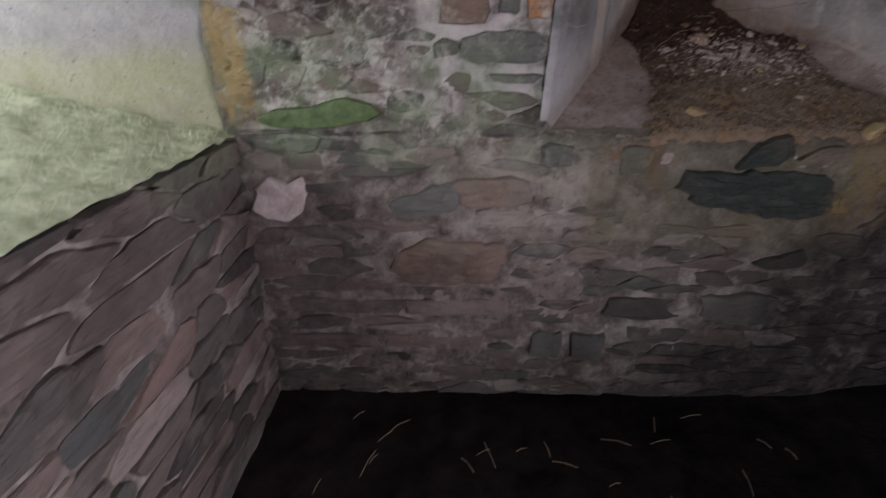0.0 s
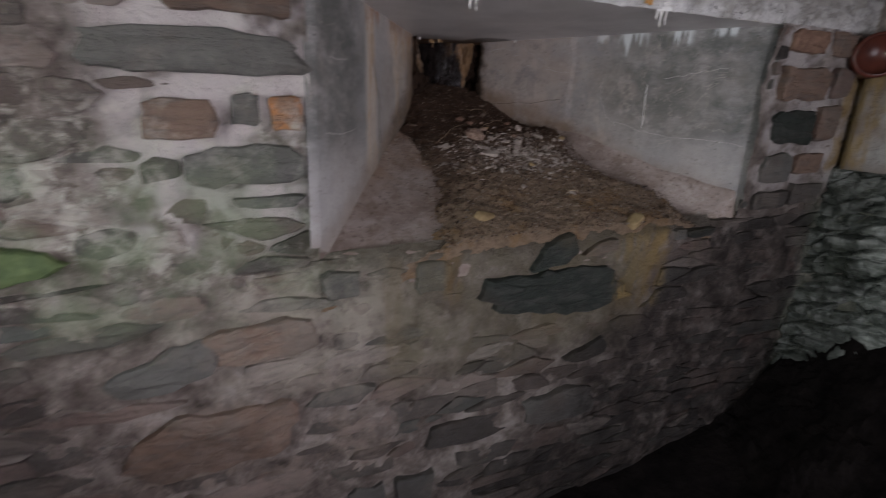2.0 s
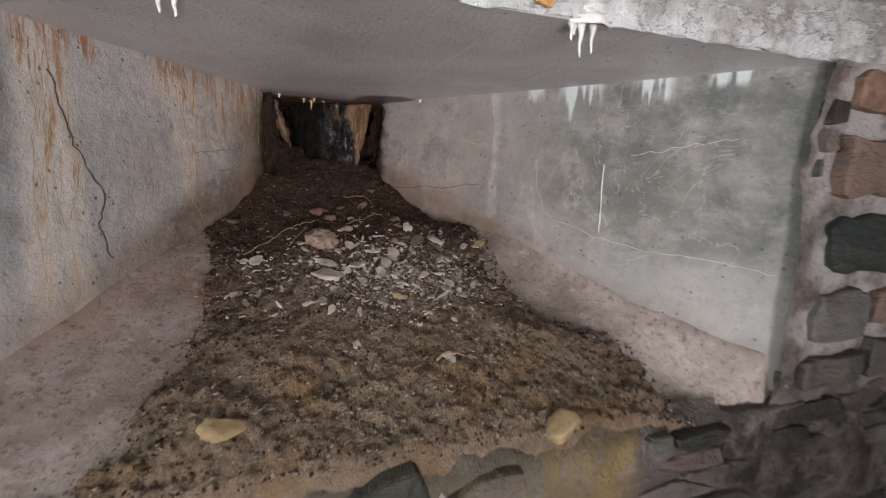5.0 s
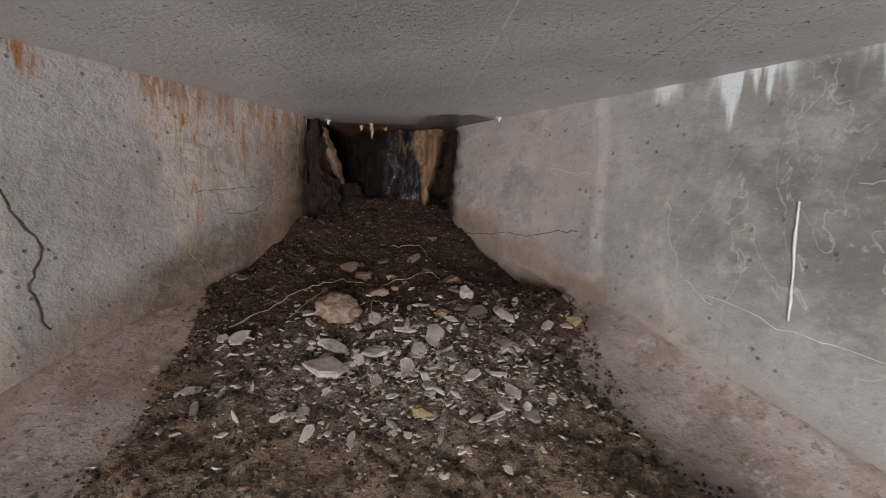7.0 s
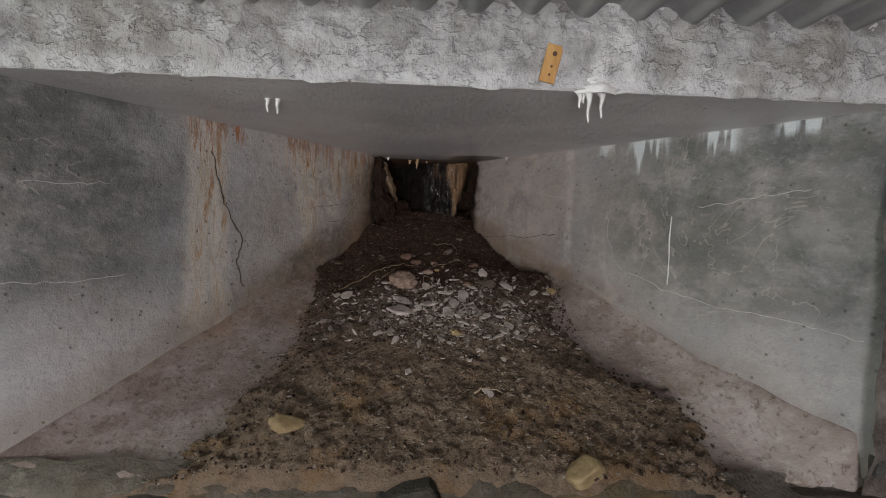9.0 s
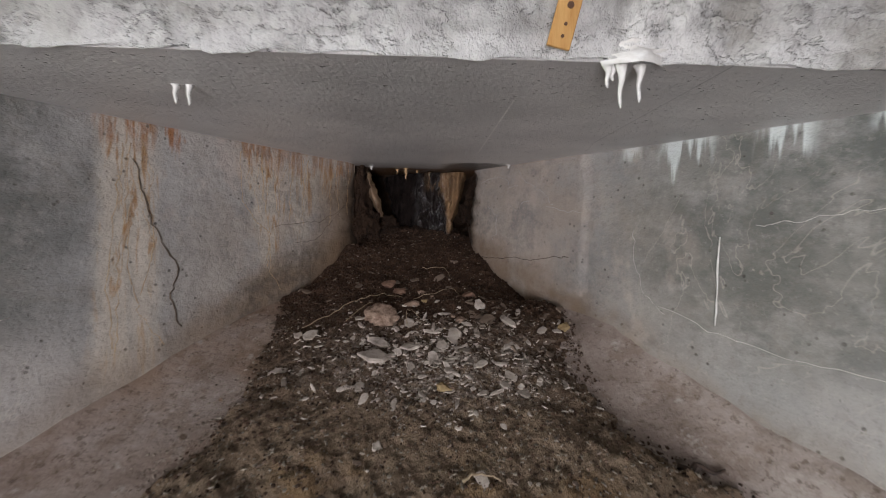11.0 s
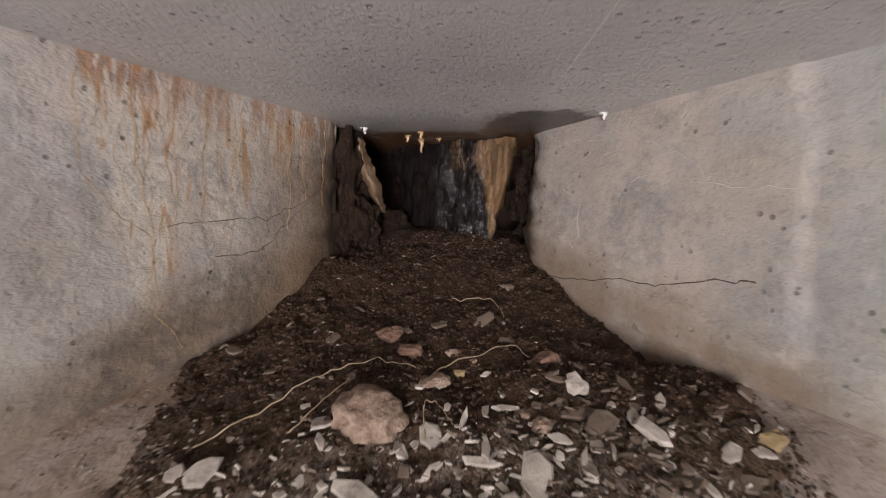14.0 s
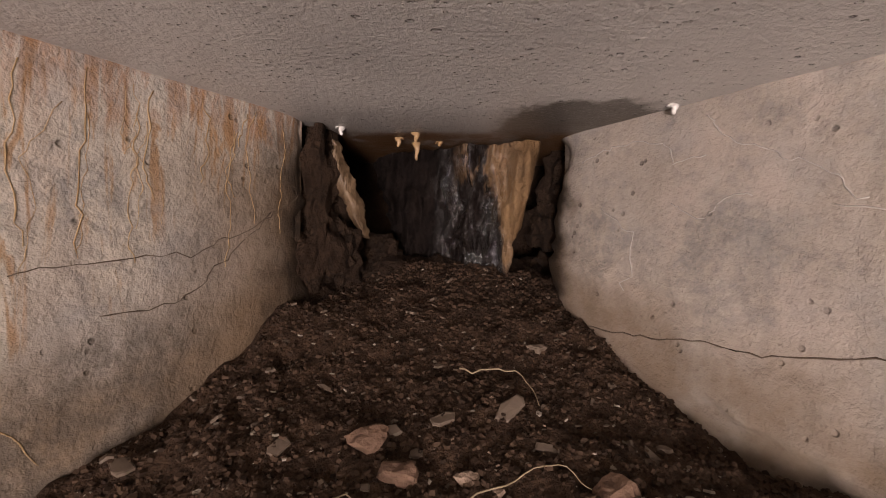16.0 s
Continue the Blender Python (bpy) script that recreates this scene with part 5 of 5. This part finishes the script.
def lay_stones(parent, to_world, u0, u1, v0, v1, heroes, seed, wide=0.17, high=0.07, depth=0.013, joint=0.006, keep=None, mat=None):
    """Fills a rectangle of wall with rubble. heroes: (u, v, half width, half height, material) stones of known place."""
    rr = random.Random(seed)
    ratio = wide / high
    seeds, v, row = [], v0 + high / 2, 0
    while v < v1 + high / 2:
        u = u0 - rr.uniform(0, wide)
        while u < u1 + wide:
            w = wide * rr.uniform(0.3, 1.0) * rr.choice((0.7, 1.0, 1.0, 1.9))
            seeds.append([u + w / 2, v + rr.gauss(0, high * 0.34), None])
            u += w
        v += high * rr.uniform(0.75, 1.3)
    for h in heroes:
        seeds = [s for s in seeds if not (abs(s[0] - h[0]) < h[2] * 1.15 and abs(s[1] - h[1]) < h[3] * 1.3)]
    for i, h in enumerate(heroes):
        for a in (-0.8, -0.4, 0, 0.4, 0.8):
            for b in (-0.75, 0, 0.75):
                seeds.append([h[0] + a * h[2], h[1] + b * h[3], i])
    jobs = []
    for s in seeds:
        if s[2] is not None:
            continue
        p = (s[0], s[1] * ratio)
        poly = [(u0, v0 * ratio), (u1, v0 * ratio), (u1, v1 * ratio), (u0, v1 * ratio)]
        for q in seeds:
            if q is not s and abs(q[0] - s[0]) < 3 * wide and abs(q[1] - s[1]) < 3 * high:
                poly = clip_cell(poly, p, (q[0], q[1] * ratio))
                if len(poly) < 3:
                    break
        if len(poly) >= 3 and (keep is None or keep(s[0], s[1])):
            jobs.append(([(x, y / ratio) for x, y in poly], None, depth * rr.uniform(0.15, 1.5)))
    for h in heroes:
        n = 14
        if len(h) > 5:
            jobs.append(([(h[0] + a * h[2], h[1] + b * h[3]) for a, b in h[5]], h[4], depth * 1.5))
            continue
        off = rr.uniform(0, 1)
        poly = []
        for k in range(n):
            a = math.tau * (k + off * 0.4 + rr.uniform(-0.2, 0.2)) / n
            c, s = math.cos(a), math.sin(a)
            poly.append((h[0] + h[2] * math.copysign(abs(c) ** 0.38, c) * rr.uniform(0.84, 1.06), h[1] + h[3] * math.copysign(abs(s) ** 0.38, s) * rr.uniform(0.8, 1.08)))
        jobs.append((poly, h[4], depth * 1.25))
    for poly, m, d in jobs:
        made = stone_mesh(poly, rr, d, joint if m is None else 0.002)
        if made is None:
            continue
        bm, cx, cy = made
        ob = part("stone", bm, m or mat or STONE, parent)
        ob.matrix_world = to_world(cx, cy) @ Matrix.Translation((0, 0, 0.010 if m else -0.001))


KNOB = ((-1.0, -0.5), (-0.9, 0.4), (-0.3, 1.0), (0.3, 0.8), (0.9, 0.95), (1.0, 0.2), (0.88, -0.1), (0.85, -0.7), (0.2, -1.0), (-0.5, -0.95))
POINTED = ((-1.0, -0.35), (-0.55, 0.2), (-0.1, 0.3), (0.2, 0.75), (0.7, 1.0), (1.0, 0.1), (0.8, -0.5), (0.1, -0.95), (-0.6, -0.9))


def north_face(x, z):
    return Matrix.Translation((x, batter(z) + 0.002, z)) @ Matrix(((1, 0, 0), (0, 0, -1), (0, 1, 0))).to_4x4()


def west_face(y, z):
    return Matrix.Translation((WEST + 0.004, y, z)) @ Matrix(((0, 0, 1), (1, 0, 0), (0, 1, 0))).to_4x4()


def east_face(y, z):
    return Matrix.Translation((EAST - 0.004, y, z)) @ Matrix(((0, 0, -1), (-1, 0, 0), (0, 1, 0))).to_4x4()


LEDGE = ((-0.95, 0.33), (-0.8, 0.85), (-0.42, 0.94), (0, 0.95), (0.66, 0.75), (1, -0.55), (0.85, -0.7), (0.31, -0.97), (-0.26, -0.68), (-0.66, -0.28))
SHARD = ((-1, -1), (-0.55, 0), (0.05, 0.74), (0.75, 1), (1, 0), (0.35, -0.77))
WEDGE = ((-1, -1), (-0.32, 0.5), (0.85, 0.93), (1, -0.47))
lay_stones(north, north_face, WEST + 0.01, EAST, FLOOR, 0.92, [
    (0.22, 0.745, 0.115, 0.05, BROWN), (0.02, 0.72, 0.12, 0.06, SLATE, POINTED), (0.10, 0.515, 0.19, 0.085, BROWN, KNOB), (-0.396, 0.717, 0.08, 0.07, ROSY, KNOB),
    (-0.25, 0.342, 0.22, 0.035, None), (0.12, 0.342, 0.2, 0.035, None), (-0.3, 0.2, 0.2, 0.035, None), (0.05, 0.2, 0.18, 0.035, None),
    (1.0, 0.75, 0.28, 0.078, DARK_SLATE, LEDGE), (0.975, 0.878, 0.08, 0.053, DARK_SLATE, SHARD), (1.13, 0.877, 0.062, 0.03, BROWN, WEDGE), (1.425, 0.887, 0.03, 0.02, SLATE),
    (0.40, 0.86, 0.045, 0.035, SLATE), (0.62, 0.85, 0.05, 0.05, None), (1.133, 0.543, 0.085, 0.04, DARK_SLATE, POINTED), (1.061, 0.358, 0.14, 0.06, SLATE), (0.758, 0.352, 0.14, 0.045, None),
    (0.44, 0.2, 0.06, 0.06, SLATE), (0.58, 0.2, 0.06, 0.055, SLATE), (1.515, 0.885, 0.06, 0.016, DARK_SLATE)], 5, 0.19, 0.05, 0.009, 0.004)
lay_stones(north, north_face, WEST + 0.01, 0.345, 0.905, 1.48, [
    (0.165, 1.333, 0.18, 0.038, SLATE), (0.23, 1.43, 0.115, 0.042, BROWN), (0.128, 1.219, 0.065, 0.042, BROWN), (0.235, 1.235, 0.03, 0.034, SLATE),
    (0.309, 1.231, 0.035, 0.036, RUSTY), (0.237, 1.13, 0.11, 0.042, SLATE), (0.262, 1.06, 0.07, 0.014, SLATE), (-0.27, 0.965, 0.18, 0.045, MOSSY, POINTED)], 3, 0.15, 0.06, 0.009)
lay_stones(north, north_face, 1.68, EAST, 0.905, 1.485, [
    (1.805, 1.447, 0.085, 0.037, REDSTONE), (1.965, 1.447, 0.07, 0.037, BROWN), (1.835, 1.33, 0.118, 0.055, BROWN), (2.005, 1.34, 0.05, 0.05, STONE), (1.825, 1.2, 0.105, 0.06, DARK_SLATE),
    (1.99, 1.215, 0.06, 0.058, BROWN), (1.79, 1.075, 0.075, 0.052, SLATE), (1.95, 1.085, 0.07, 0.038, BROWN), (1.80, 0.97, 0.09, 0.034, STONE), (1.98, 0.985, 0.08, 0.04, STONE)], 7, 0.15, 0.06, 0.009)
lay_stones(west, west_face, -0.2, 1.285, FLOOR, 0.895, [], 9, 0.3, 0.075, 0.011, 0.007)


def rock_face(u, v):
    """Wet bedded slate, broken into tilted ledges and split by cracks."""
    y, z = -0.1 + u * 1.385, 0.22 + v * 0.85
    q = Vector((y * 5.5 + 0.5 * nz(y, z, 1, 3), (z + 0.22 * y) * 17 + 0.8 * nz(y, z, 4, 4), 3.0))
    d, p = noise.voronoi(q)
    gap = max(0.0, min(1.0, (d[1] - d[0]) / 0.14))
    ledge = 0.035 * noise.noise(p[0] * 3.7) + 0.3 * ((q.y - p[0].y) / 17) * 0.5
    return EAST - 0.022 - ledge - 0.022 * gap - 0.012 * nz(y, z, 6, 22) - 0.05 * nz(y, z, 2, 2.5), y, z


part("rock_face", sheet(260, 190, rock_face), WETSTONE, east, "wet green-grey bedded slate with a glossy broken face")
lay_stones(east, lambda y, z: east_face(-y, z), -1.2, -0.2, 1.49, 1.57, [], 13, 0.08, 0.035, 0.015, 0.008)
